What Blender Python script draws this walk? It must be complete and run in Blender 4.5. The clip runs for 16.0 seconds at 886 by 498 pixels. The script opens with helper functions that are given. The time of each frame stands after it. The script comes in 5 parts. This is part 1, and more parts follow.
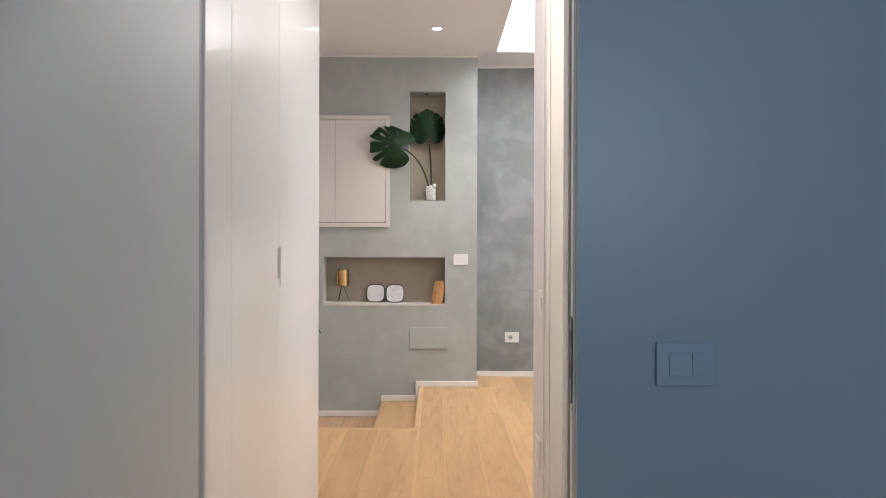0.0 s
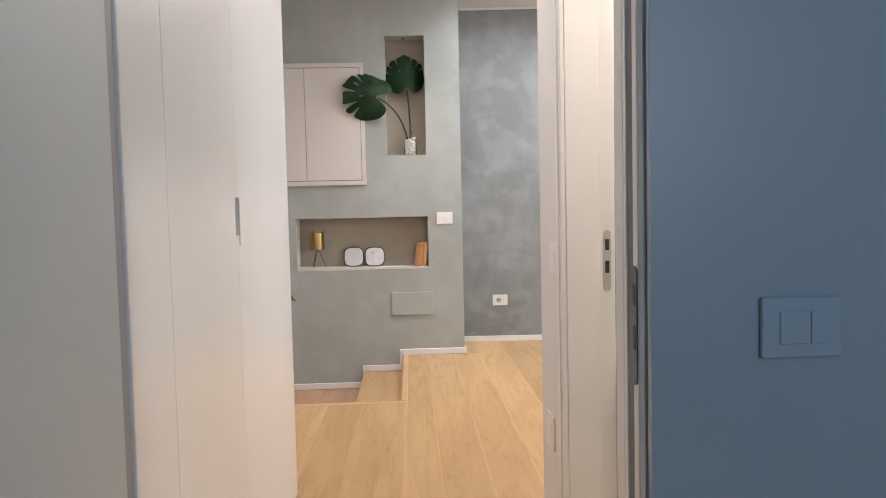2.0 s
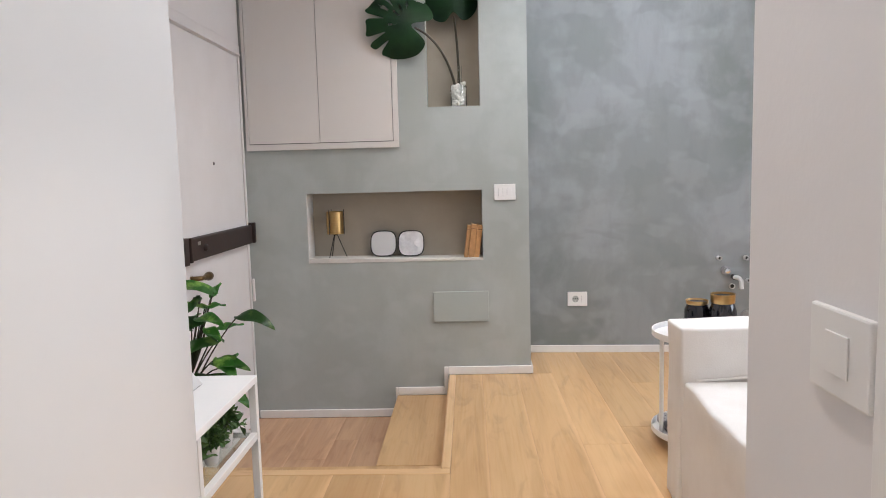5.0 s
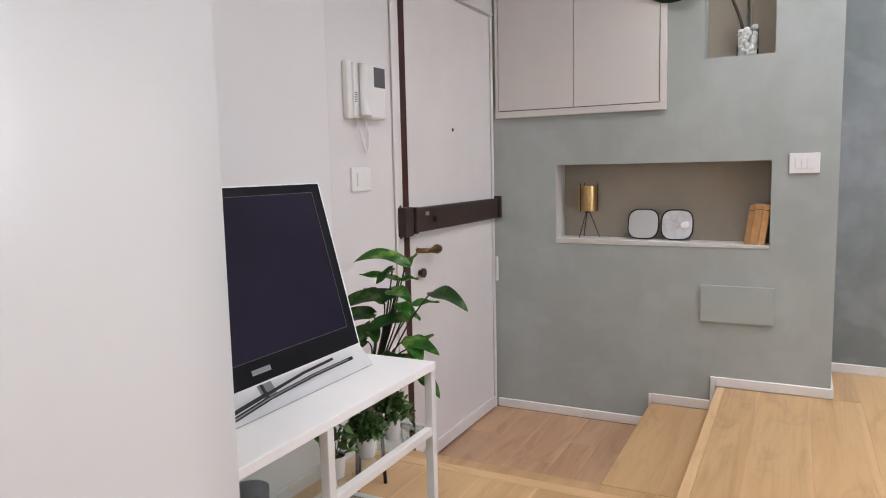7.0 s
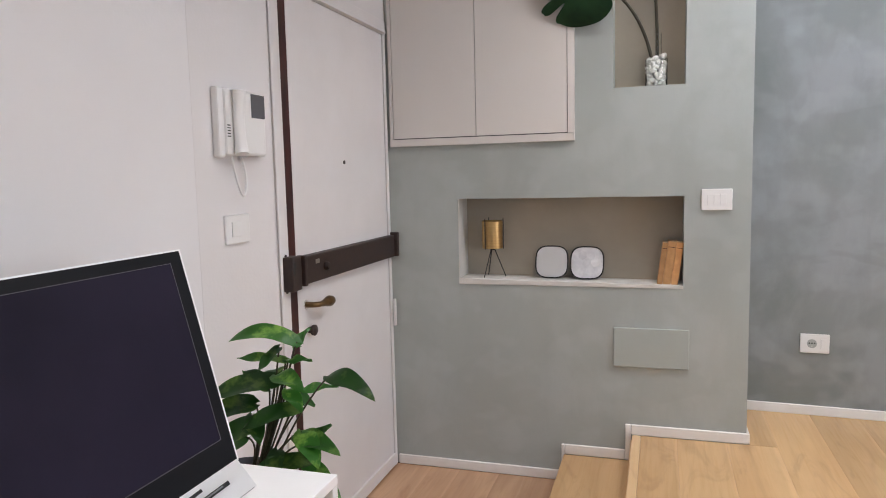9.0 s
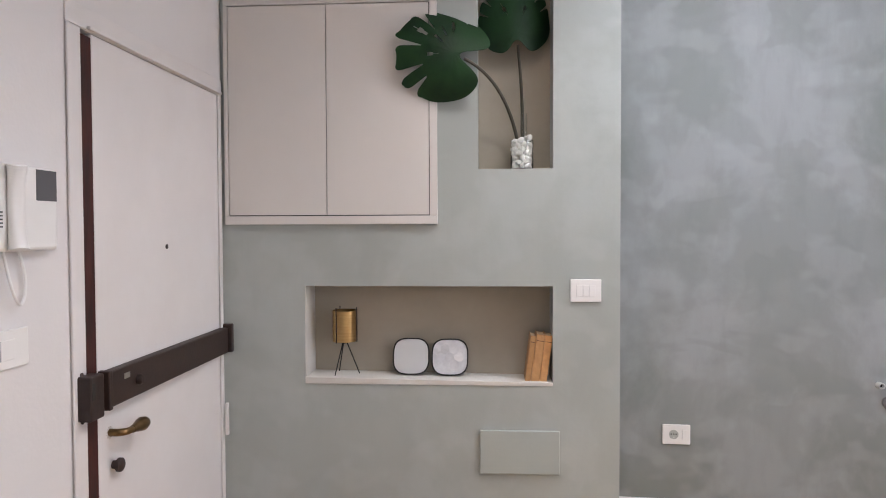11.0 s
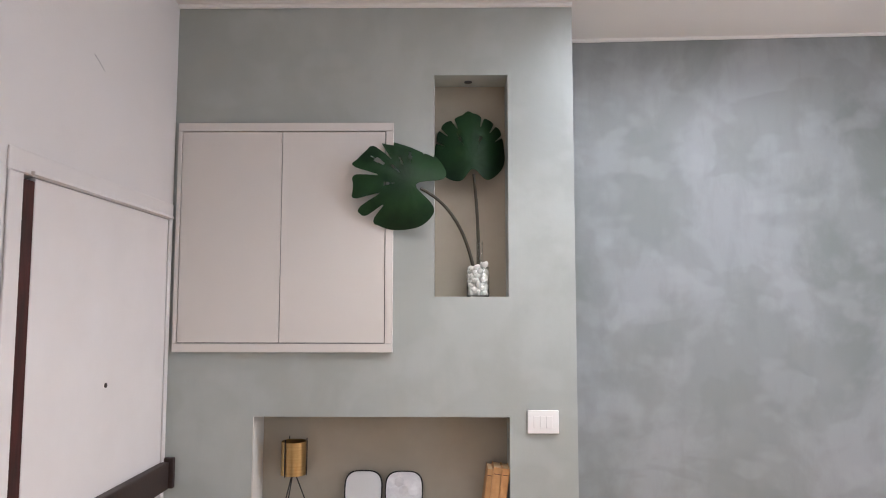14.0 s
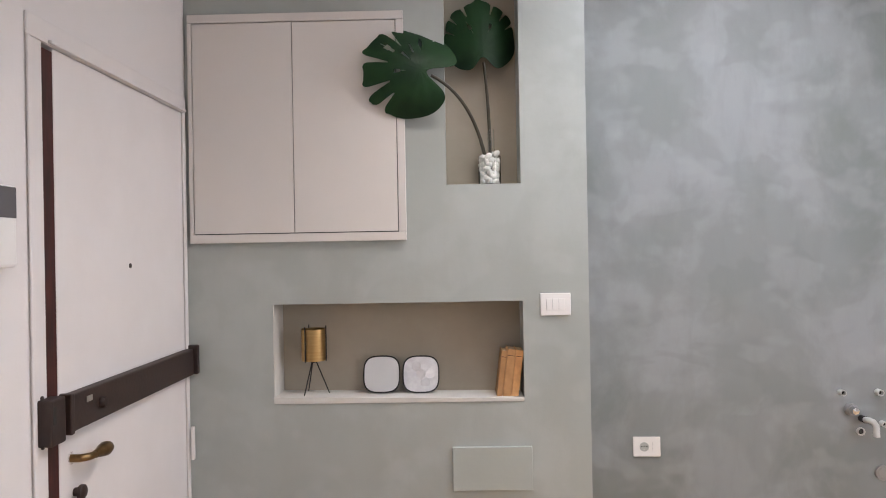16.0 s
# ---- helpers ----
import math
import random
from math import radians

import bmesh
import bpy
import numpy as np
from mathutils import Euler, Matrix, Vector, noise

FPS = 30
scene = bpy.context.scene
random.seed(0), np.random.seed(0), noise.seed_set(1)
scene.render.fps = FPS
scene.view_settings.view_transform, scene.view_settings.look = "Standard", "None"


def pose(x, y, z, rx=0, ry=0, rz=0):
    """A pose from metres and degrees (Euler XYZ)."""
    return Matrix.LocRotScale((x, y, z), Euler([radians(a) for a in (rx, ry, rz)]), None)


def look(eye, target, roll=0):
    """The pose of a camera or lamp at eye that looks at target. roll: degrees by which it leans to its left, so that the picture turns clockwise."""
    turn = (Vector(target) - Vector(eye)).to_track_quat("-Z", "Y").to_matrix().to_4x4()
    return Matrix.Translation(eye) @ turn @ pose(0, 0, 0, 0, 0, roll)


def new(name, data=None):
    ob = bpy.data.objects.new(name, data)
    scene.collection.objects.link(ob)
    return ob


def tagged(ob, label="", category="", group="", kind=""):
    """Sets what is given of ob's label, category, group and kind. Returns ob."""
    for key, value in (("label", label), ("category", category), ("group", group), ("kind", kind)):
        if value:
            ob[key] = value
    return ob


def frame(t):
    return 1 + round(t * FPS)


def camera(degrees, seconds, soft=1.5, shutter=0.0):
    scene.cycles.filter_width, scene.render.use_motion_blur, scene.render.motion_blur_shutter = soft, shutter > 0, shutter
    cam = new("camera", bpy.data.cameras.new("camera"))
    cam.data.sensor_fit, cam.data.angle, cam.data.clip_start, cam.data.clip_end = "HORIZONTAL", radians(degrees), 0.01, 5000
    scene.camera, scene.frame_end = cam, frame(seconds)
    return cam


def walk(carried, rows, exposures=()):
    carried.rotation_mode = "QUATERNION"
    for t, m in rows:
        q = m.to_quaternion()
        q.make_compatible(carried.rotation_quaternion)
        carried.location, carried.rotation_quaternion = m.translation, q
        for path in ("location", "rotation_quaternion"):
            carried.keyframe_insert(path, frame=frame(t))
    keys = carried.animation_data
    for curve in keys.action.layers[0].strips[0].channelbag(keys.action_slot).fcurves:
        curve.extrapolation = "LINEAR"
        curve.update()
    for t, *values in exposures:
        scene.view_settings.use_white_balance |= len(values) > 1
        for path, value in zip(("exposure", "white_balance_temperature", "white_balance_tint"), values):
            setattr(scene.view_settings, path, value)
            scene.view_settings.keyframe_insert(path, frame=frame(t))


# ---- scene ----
cam = camera(64.92, 16.0, soft=1.0)
# seconds, eye, (turn, pitch, lean)
PATH = [
    (0, (-0.124, -0.186, 1.137), (-0.58, -0.18, 0.17)),
    (0.5, (-0.140, -0.108, 1.133), (0.58, 0.44, -0.54)),
    (1, (-0.151, -0.032, 1.126), (0.09, 1.27, 0.75)),
    (1.5, (-0.177, 0.056, 1.103), (-0.96, -0.33, -1.59)),
    (2, (-0.175, 0.215, 1.083), (-2.56, -3.07, -1.27)),
    (2.5, (-0.131, 0.463, 1.094), (1.69, -3.28, -1.07)),
    (3, (-0.144, 0.694, 1.092), (3.16, -3.80, -0.06)),
    (3.2, (-0.152, 0.785, 1.093), (2.51, -3.50, -1.21)),
    (5.5, (-0.106, 1.756, 1.136), (2.12, -6.36, -1.50)),
    (6, (0.007, 1.896, 1.096), (9.04, -6.05, -0.95)),
    (6.5, (0.063, 2.003, 1.057), (18.10, -6.53, -0.05)),
    (7, (0.055, 2.066, 1.040), (27.04, -6.48, -1.30)),
    (7.5, (0.044, 2.096, 1.062), (29.60, -6.72, -1.70)),
    (8, (0.004, 2.147, 1.112), (29.23, -7.00, 0.28)),
    (8.5, (-0.089, 2.260, 1.138), (23.72, -5.64, -2.05)),
    (9, (-0.147, 2.387, 1.156), (17.38, -5.96, -1.35)),
    (9.5, (-0.228, 2.586, 1.171), (10.86, -5.41, -2.29)),
    (12, (-0.298, 2.752, 1.386), (2.84, 1.31, 0.45)),
    (12.5, (-0.290, 2.764, 1.437), (2.45, 2.65, 0.34)),
    (13, (-0.302, 2.765, 1.473), (1.43, 4.03, 0.30)),
    (13.5, (-0.293, 2.768, 1.483), (1.52, 4.79, 0.15)),
    (14, (-0.276, 2.760, 1.469), (0.65, 4.82, 0.05)),
    (14.5, (-0.266, 2.748, 1.437), (0.72, 3.92, -0.13)),
    (15, (-0.252, 2.753, 1.359), (2.41, 3.08, 0.70)),
    (15.5, (-0.293, 2.744, 1.309), (2.33, 2.22, 0.67)),
    (16, (-0.314, 2.735, 1.256), (0.97, 0.06, -1.02)),
]
walk(cam, [(t, pose(*eye) @ pose(0, 0, 0, 0, 0, a[0]) @ pose(0, 0, 0, 90 + a[1], 0, 0) @ pose(0, 0, 0, 0, 0, a[2])) for t, eye, a in PATH],
     [(0, 0.08, 6450, 15), (3.2, 0.06, 6450, 15), (5.5, -0.07, 6000, 13), (6.5, -0.04, 6000, 14), (7.0, -0.15, 6020, 14), (7.5, -0.26, 6040, 13), (8.5, -0.36, 6060, 13), (9.0, -0.12, 6060, 14), (9.5, -0.10, 6120, 15), (12, 0.03, 6080, 16), (13.5, 0.1, 6080, 16), (14.5, 0.1, 6080, 16), (16, 0.02, 6200, 16)])
# ---------- light ----------
SKYLIGHT = 12.5
world = bpy.data.worlds.new("world")
scene.world = world
world.use_nodes = True
sky = world.node_tree.nodes.new("ShaderNodeTexSky")
sky.sky_type, sky.sun_disc, sky.sun_elevation, sky.sun_rotation = "NISHITA", False, radians(25), radians(120)
world.node_tree.links.new(sky.outputs[0], world.node_tree.nodes["Background"].inputs["Color"])
world.node_tree.nodes["Background"].inputs["Strength"].default_value = 0.1


def lamp(name, kind, energy, color, m, **kw):
    d = bpy.data.lights.new(name, kind)
    d.energy, d.color = energy, color
    if kind == "AREA":
        d.shape = "RECTANGLE"
        d.size, d.size_y = kw["size"]
    else:
        d.shadow_soft_size = kw.get("soft", 0.03)
    if kind == "SPOT":
        d.spot_size, d.spot_blend = radians(kw.get("cone", 120)), 0.8
    ob = new(name, d)
    ob.matrix_basis = m
    return ob


# recessed spot lamps in the ceilings; corridor's and bathroom's are unseen, added for brightness
WARM = (1.0, 0.90, 0.77)
lamp("spot_light", "SPOT", 36, WARM, look((-0.12, 4.77, 2.66), (-0.12, 4.77, 0)), cone=118, soft=0.09)
lamp("spot_light", "SPOT", 44, WARM, look((-0.12, 3.30, 2.66), (-0.12, 3.30, 0)), cone=128, soft=0.09)
lamp("spot_light", "SPOT", 40, (1.0, 0.94, 0.87), look((-0.16, 1.95, 2.66), (-0.16, 1.95, 0)), cone=150, soft=0.04)
lamp("spot_light", "SPOT", 90, WARM, look((1.0, 1.7, 2.66), (1.0, 1.7, 0)), cone=150, soft=0.04)
# daylight through a living room and a bedroom window, both unseen and added
lamp("added_window_light", "AREA", 32, (0.86, 0.93, 1.0), look((3.15, 3.9, 1.5), (0, 3.9, 1.4)), size=(1.4, 1.4))
lamp("added_window_light", "AREA", 28, (0.63, 0.83, 1.0), look((0.9, -2.43, 1.75), (0.4, 1, 1.7)), size=(1.2, 0.9))
# ---------- helpers of this scene ----------
def set_in(node, **kw):
    for k, v in kw.items():
        node.inputs[k.replace("_", " ")].default_value = v


def material(name, base, rough=0.5, metal=0.0, tint=None, scale=3.0, mix=0.5, fine=60.0, bump=0.05, stretch=(1, 1, 1),
             vary=0.0, coat=0.0, detail=4.0, contrast=(0.35, 0.65), rvar=0.0):
    """Principled material: base and tint mixed by cloudy noise, fine grain in bump, tone varied by object."""
    m = bpy.data.materials.new(name)
    m.use_nodes = True
    nt = m.node_tree
    b = nt.nodes["Principled BSDF"]
    set_in(b, Roughness=rough, Metallic=metal)
    b.inputs["Coat Weight"].default_value = coat
    geo = nt.nodes.new("ShaderNodeNewGeometry")
    mp = nt.nodes.new("ShaderNodeMapping")
    mp.inputs["Scale"].default_value = stretch
    nt.links.new(geo.outputs["Position"], mp.inputs["Vector"])
    n1 = nt.nodes.new("ShaderNodeTexNoise")
    set_in(n1, Scale=scale, Detail=detail, Roughness=0.6)
    nt.links.new(mp.outputs["Vector"], n1.inputs["Vector"])
    ramp = nt.nodes.new("ShaderNodeMapRange")
    ramp.inputs["From Min"].default_value, ramp.inputs["From Max"].default_value = contrast
    ramp.inputs["To Max"].default_value = mix
    nt.links.new(n1.outputs["Fac"], ramp.inputs["Value"])
    mixn = nt.nodes.new("ShaderNodeMix")
    mixn.data_type = "RGBA"
    mixn.inputs["A"].default_value = (*base, 1)
    mixn.inputs["B"].default_value = (*(tint or [c * 0.85 for c in base]), 1)
    nt.links.new(ramp.outputs["Result"], mixn.inputs["Factor"])
    out = mixn.outputs["Result"]
    if vary:
        oi = nt.nodes.new("ShaderNodeObjectInfo")
        mr = nt.nodes.new("ShaderNodeMapRange")
        mr.inputs["To Min"].default_value, mr.inputs["To Max"].default_value = 1 - vary, 1 + vary
        nt.links.new(oi.outputs["Random"], mr.inputs["Value"])
        hsv = nt.nodes.new("ShaderNodeHueSaturation")
        nt.links.new(mr.outputs["Result"], hsv.inputs["Value"])
        nt.links.new(out, hsv.inputs["Color"])
        out = hsv.outputs["Color"]
    nt.links.new(out, b.inputs["Base Color"])
    if rvar:
        rr = nt.nodes.new("ShaderNodeMapRange")
        rr.inputs["To Min"].default_value, rr.inputs["To Max"].default_value = max(0, rough - rvar), rough + rvar
        nt.links.new(n1.outputs["Fac"], rr.inputs["Value"])
        nt.links.new(rr.outputs["Result"], b.inputs["Roughness"])
    if bump:
        n2 = nt.nodes.new("ShaderNodeTexNoise")
        set_in(n2, Scale=fine, Detail=3.0)
        nt.links.new(mp.outputs["Vector"], n2.inputs["Vector"])
        bn = nt.nodes.new("ShaderNodeBump")
        set_in(bn, Strength=bump, Distance=0.01)
        nt.links.new(n2.outputs["Fac"], bn.inputs["Height"])
        nt.links.new(bn.outputs["Normal"], b.inputs["Normal"])
    return m


def plaster(name, dark, mid, light, rough, seed):
    """Trowelled lime plaster: broad clouds, smaller overlapping trowel patches, faint relief."""
    m = bpy.data.materials.new(name)
    m.use_nodes = True
    nt = m.node_tree
    b = nt.nodes["Principled BSDF"]
    geo = nt.nodes.new("ShaderNodeNewGeometry")
    mp = nt.nodes.new("ShaderNodeMapping")
    mp.inputs["Location"].default_value = (seed, seed * 0.7, seed * 1.3)
    nt.links.new(geo.outputs["Position"], mp.inputs["Vector"])

    def cloud(scale, detail, distort, stretch, lo, hi):
        q = nt.nodes.new("ShaderNodeMapping")
        q.inputs["Scale"].default_value = stretch
        nt.links.new(mp.outputs["Vector"], q.inputs["Vector"])
        n = nt.nodes.new("ShaderNodeTexNoise")
        set_in(n, Scale=scale, Detail=detail, Roughness=0.55, Distortion=distort)
        nt.links.new(q.outputs["Vector"], n.inputs["Vector"])
        r = nt.nodes.new("ShaderNodeMapRange")
        r.interpolation_type = "SMOOTHSTEP"
        r.inputs["From Min"].default_value, r.inputs["From Max"].default_value = lo, hi
        nt.links.new(n.outputs["Fac"], r.inputs["Value"])
        return r.outputs["Result"]

    def blend(f, a, c, weight=1.0):
        x = nt.nodes.new("ShaderNodeMix")
        x.data_type = "RGBA"
        k = nt.nodes.new("ShaderNodeMath")
        k.operation = "MULTIPLY"
        k.inputs[1].default_value = weight
        nt.links.new(f, k.inputs[0])
        nt.links.new(k.outputs[0], x.inputs["Factor"])
        for sock, v in (("A", a), ("B", c)):
            if isinstance(v, tuple):
                x.inputs[sock].default_value = (*v, 1)
            else:
                nt.links.new(v, x.inputs[sock])
        return x.outputs["Result"]
    broad = cloud(1.1, 3.0, 0.0, (1, 1, 0.8), 0.38, 0.62)
    patch = cloud(2.0, 6.0, 0.25, (1, 1, 0.8), 0.45, 0.58)
    trowel = cloud(3.3, 2.5, 0.5, (0.8, 1, 1), 0.50, 0.57)
    dab = cloud(6.0, 2.0, 0.0, (0.7, 1, 1), 0.52, 0.66)
    streak = cloud(9.0, 6.0, 0.2, (1.8, 1, 0.5), 0.45, 0.75)
    c = blend(broad, dark, mid)
    c = blend(patch, c, light, 0.5)
    c = blend(trowel, c, dark, 0.34)
    c = blend(dab, c, light, 0.35)
    c = blend(streak, c, dark, 0.25)
    nt.links.new(c, b.inputs["Base Color"])
    rr = nt.nodes.new("ShaderNodeMapRange")
    rr.inputs["To Min"].default_value, rr.inputs["To Max"].default_value = rough - 0.08, rough + 0.1
    nt.links.new(patch, rr.inputs["Value"])
    nt.links.new(rr.outputs["Result"], b.inputs["Roughness"])
    fine = nt.nodes.new("ShaderNodeTexNoise")
    set_in(fine, Scale=38.0, Detail=4.0)
    nt.links.new(mp.outputs["Vector"], fine.inputs["Vector"])
    bn = nt.nodes.new("ShaderNodeBump")
    set_in(bn, Strength=0.05, Distance=0.01)
    nt.links.new(fine.outputs["Fac"], bn.inputs["Height"])
    nt.links.new(bn.outputs["Normal"], b.inputs["Normal"])
    return m


def oak(name, light, mid, dark, rough, along="y", sap=0.42):
    """Oiled oak: slow flames and fine pores along the board, pale sapwood on one edge, each board with its own cut."""
    m = bpy.data.materials.new(name)
    m.use_nodes = True
    nt = m.node_tree
    b = nt.nodes["Principled BSDF"]
    geo, oi = nt.nodes.new("ShaderNodeNewGeometry"), nt.nodes.new("ShaderNodeObjectInfo")
    tex = nt.nodes.new("ShaderNodeTexCoord")
    sc = nt.nodes.new("ShaderNodeMath")
    sc.operation = "MULTIPLY"
    sc.inputs[1].default_value = 37.0
    nt.links.new(oi.outputs["Random"], sc.inputs[0])
    add = nt.nodes.new("ShaderNodeVectorMath")
    nt.links.new(geo.outputs["Position"], add.inputs[0])
    nt.links.new(sc.outputs[0], add.inputs[1])

    def ramp(value, lo, hi):
        r = nt.nodes.new("ShaderNodeMapRange")
        r.interpolation_type = "SMOOTHSTEP"
        r.inputs["From Min"].default_value, r.inputs["From Max"].default_value = lo, hi
        nt.links.new(value, r.inputs["Value"])
        return r.outputs["Result"]

    def math_node(op, a, c):
        k = nt.nodes.new("ShaderNodeMath")
        k.operation = op
        for i, v in enumerate((a, c)):
            if isinstance(v, (int, float)):
                k.inputs[i].default_value = v
            else:
                nt.links.new(v, k.inputs[i])
        return k.outputs[0]

    def grain(across, run, scale, detail, distort, lo, hi):
        q = nt.nodes.new("ShaderNodeMapping")
        q.inputs["Scale"].default_value = (across, run, 1) if along == "y" else (run, across, 1)
        nt.links.new(add.outputs[0], q.inputs["Vector"])
        n = nt.nodes.new("ShaderNodeTexNoise")
        set_in(n, Scale=scale, Detail=detail, Roughness=0.6, Distortion=distort)
        nt.links.new(q.outputs["Vector"], n.inputs["Vector"])
        return n.outputs["Fac"] if lo is None else ramp(n.outputs["Fac"], lo, hi)

    def blend(f, a, c, weight):
        x = nt.nodes.new("ShaderNodeMix")
        x.data_type = "RGBA"
        nt.links.new(math_node("MULTIPLY", f, weight), x.inputs["Factor"])
        for sock, v in (("A", a), ("B", c)):
            if isinstance(v, tuple):
                x.inputs[sock].default_value = (*v, 1)
            else:
                nt.links.new(v, x.inputs[sock])
        return x.outputs["Result"]
    pale = tuple(min(0.9, k * 1.18 + 0.05) for k in light)
    c = blend(grain(3.2, 0.45, 1.5, 3, 0.9, 0.38, 0.62), mid, light, 1.0)
    c = blend(grain(5.0, 1.1, 1.7, 3, 1.6, 0.52, 0.72), c, dark, 0.34)
    c = blend(grain(9.0, 0.5, 2.2, 3, 0.8, 0.50, 0.78), c, dark, 0.22)
    fine = grain(34, 1.1, 3.0, 3, 0.3, 0.40, 0.80)
    c = blend(fine, c, dark, 0.07)
    sep = nt.nodes.new("ShaderNodeSeparateXYZ")
    nt.links.new(tex.outputs["Generated"], sep.inputs[0])
    side = math_node("ADD", sep.outputs["X" if along == "y" else "Y"], math_node("MULTIPLY", grain(2.0, 0.5, 2.0, 3, 0.8, None, None), 0.30))
    c = blend(ramp(side, 1.06, 1.14), c, pale, sap)
    c = blend(ramp(math_node("SUBTRACT", 1.0, side), 0.82, 0.90), c, pale, sap * 0.5)
    knot = nt.nodes.new("ShaderNodeTexVoronoi")
    q = nt.nodes.new("ShaderNodeMapping")
    q.inputs["Scale"].default_value = (1.9, 0.75, 1) if along == "y" else (0.75, 1.9, 1)
    nt.links.new(add.outputs[0], q.inputs["Vector"])
    nt.links.new(q.outputs["Vector"], knot.inputs["Vector"])
    knot.inputs["Scale"].default_value = 1.25
    c = blend(ramp(math_node("SUBTRACT", 0.13, knot.outputs["Distance"]), 0.0, 0.13), c, dark, 0.75)
    mr = nt.nodes.new("ShaderNodeMapRange")
    mr.inputs["To Min"].default_value, mr.inputs["To Max"].default_value = 0.87, 1.09
    nt.links.new(oi.outputs["Random"], mr.inputs["Value"])
    hsv = nt.nodes.new("ShaderNodeHueSaturation")
    nt.links.new(mr.outputs["Result"], hsv.inputs["Value"])
    nt.links.new(c, hsv.inputs["Color"])
    nt.links.new(hsv.outputs["Color"], b.inputs["Base Color"])
    rr = nt.nodes.new("ShaderNodeMapRange")
    rr.inputs["To Min"].default_value, rr.inputs["To Max"].default_value = rough - 0.05, rough + 0.12
    nt.links.new(fine, rr.inputs["Value"])
    nt.links.new(rr.outputs["Result"], b.inputs["Roughness"])
    bn = nt.nodes.new("ShaderNodeBump")
    set_in(bn, Strength=0.03, Distance=0.004)
    nt.links.new(fine, bn.inputs["Height"])
    nt.links.new(bn.outputs["Normal"], b.inputs["Normal"])
    return m


def emitter(name, color, strength):
    m = bpy.data.materials.new(name)
    m.use_nodes = True
    nt = m.node_tree
    nt.nodes.remove(nt.nodes["Principled BSDF"])
    e = nt.nodes.new("ShaderNodeEmission")
    set_in(e, Color=(*color, 1), Strength=strength)
    nt.links.new(e.outputs[0], nt.nodes["Material Output"].inputs["Surface"])
    return m


def glassy(name, color=(0.96, 0.98, 0.97), rough=0.02, ior=1.45):
    m = bpy.data.materials.new(name)
    m.use_nodes = True
    b = m.node_tree.nodes["Principled BSDF"]
    set_in(b, Base_Color=(*color, 1), Roughness=rough, IOR=ior)
    b.inputs["Transmission Weight"].default_value = 1.0
    return m


def box(bm, x0, x1, y0, y1, z0, z1, r=0.0, seg=2):
    """A box, its edges rounded by r."""
    m = Matrix.Translation(((x0 + x1) / 2, (y0 + y1) / 2, (z0 + z1) / 2)) @ Matrix.Diagonal((abs(x1 - x0), abs(y1 - y0), abs(z1 - z0), 1))
    vs = bmesh.ops.create_cube(bm, size=1, matrix=m)["verts"]
    if r:
        es = list({e for v in vs for e in v.link_edges})
        bmesh.ops.bevel(bm, geom=es, offset=r, segments=seg, profile=0.5, affect="EDGES", clamp_overlap=True)
    return bm


def cyl(bm, p, q, r0, r1=None, seg=24, caps=True):
    """A round bar from p to q, its radius going from r0 to r1."""
    p, q = Vector(p), Vector(q)
    d = q - p
    m = Matrix.Translation((p + q) / 2) @ d.to_track_quat("Z", "Y").to_matrix().to_4x4()
    bmesh.ops.create_cone(bm, cap_ends=caps, segments=seg, radius1=r0, radius2=r0 if r1 is None else r1, depth=d.length, matrix=m)
    return bm


def lathe(bm, rings, at=(0, 0, 0), seg=32, m=None):
    """A turned body: rings of (radius, height) round an upright axis."""
    m = m or Matrix.Translation(at)
    loops = []
    for r, z in rings:
        loops.append([bm.verts.new(m @ Vector((r * math.cos(2 * math.pi * k / seg), r * math.sin(2 * math.pi * k / seg), z))) for k in range(seg)])
    for a, b in zip(loops, loops[1:]):
        for k in range(seg):
            bm.faces.new((a[k], a[(k + 1) % seg], b[(k + 1) % seg], b[k]))
    if rings[0][0] > 1e-5:
        bm.faces.new(loops[0][::-1])
    if rings[-1][0] > 1e-5:
        bm.faces.new(loops[-1])
    bmesh.ops.remove_doubles(bm, verts=bm.verts, dist=1e-6)
    return bm


def bez(a, b, c, n=10):
    a, b, c = Vector(a), Vector(b), Vector(c)
    return [a * (1 - t) ** 2 + b * 2 * t * (1 - t) + c * t * t for t in (k / n for k in range(n + 1))]


def tube(bm, pts, r0, r1=None, seg=10):
    """A round tube along points."""
    r1 = r0 if r1 is None else r1
    pts = [Vector(p) for p in pts]
    loops = []
    side = None
    for i, p in enumerate(pts):
        d = (pts[min(i + 1, len(pts) - 1)] - pts[max(i - 1, 0)]).normalized()
        if side is None:
            side = d.orthogonal().normalized()
        side = (side - d * side.dot(d)).normalized()
        up = d.cross(side)
        r = r0 + (r1 - r0) * i / (len(pts) - 1)
        loops.append([bm.verts.new(p + (side * math.cos(2 * math.pi * k / seg) + up * math.sin(2 * math.pi * k / seg)) * r) for k in range(seg)])
    for a, b in zip(loops, loops[1:]):
        for k in range(seg):
            bm.faces.new((a[k], a[(k + 1) % seg], b[(k + 1) % seg], b[k]))
    bm.faces.new(loops[0][::-1])
    bm.faces.new(loops[-1])
    return bm


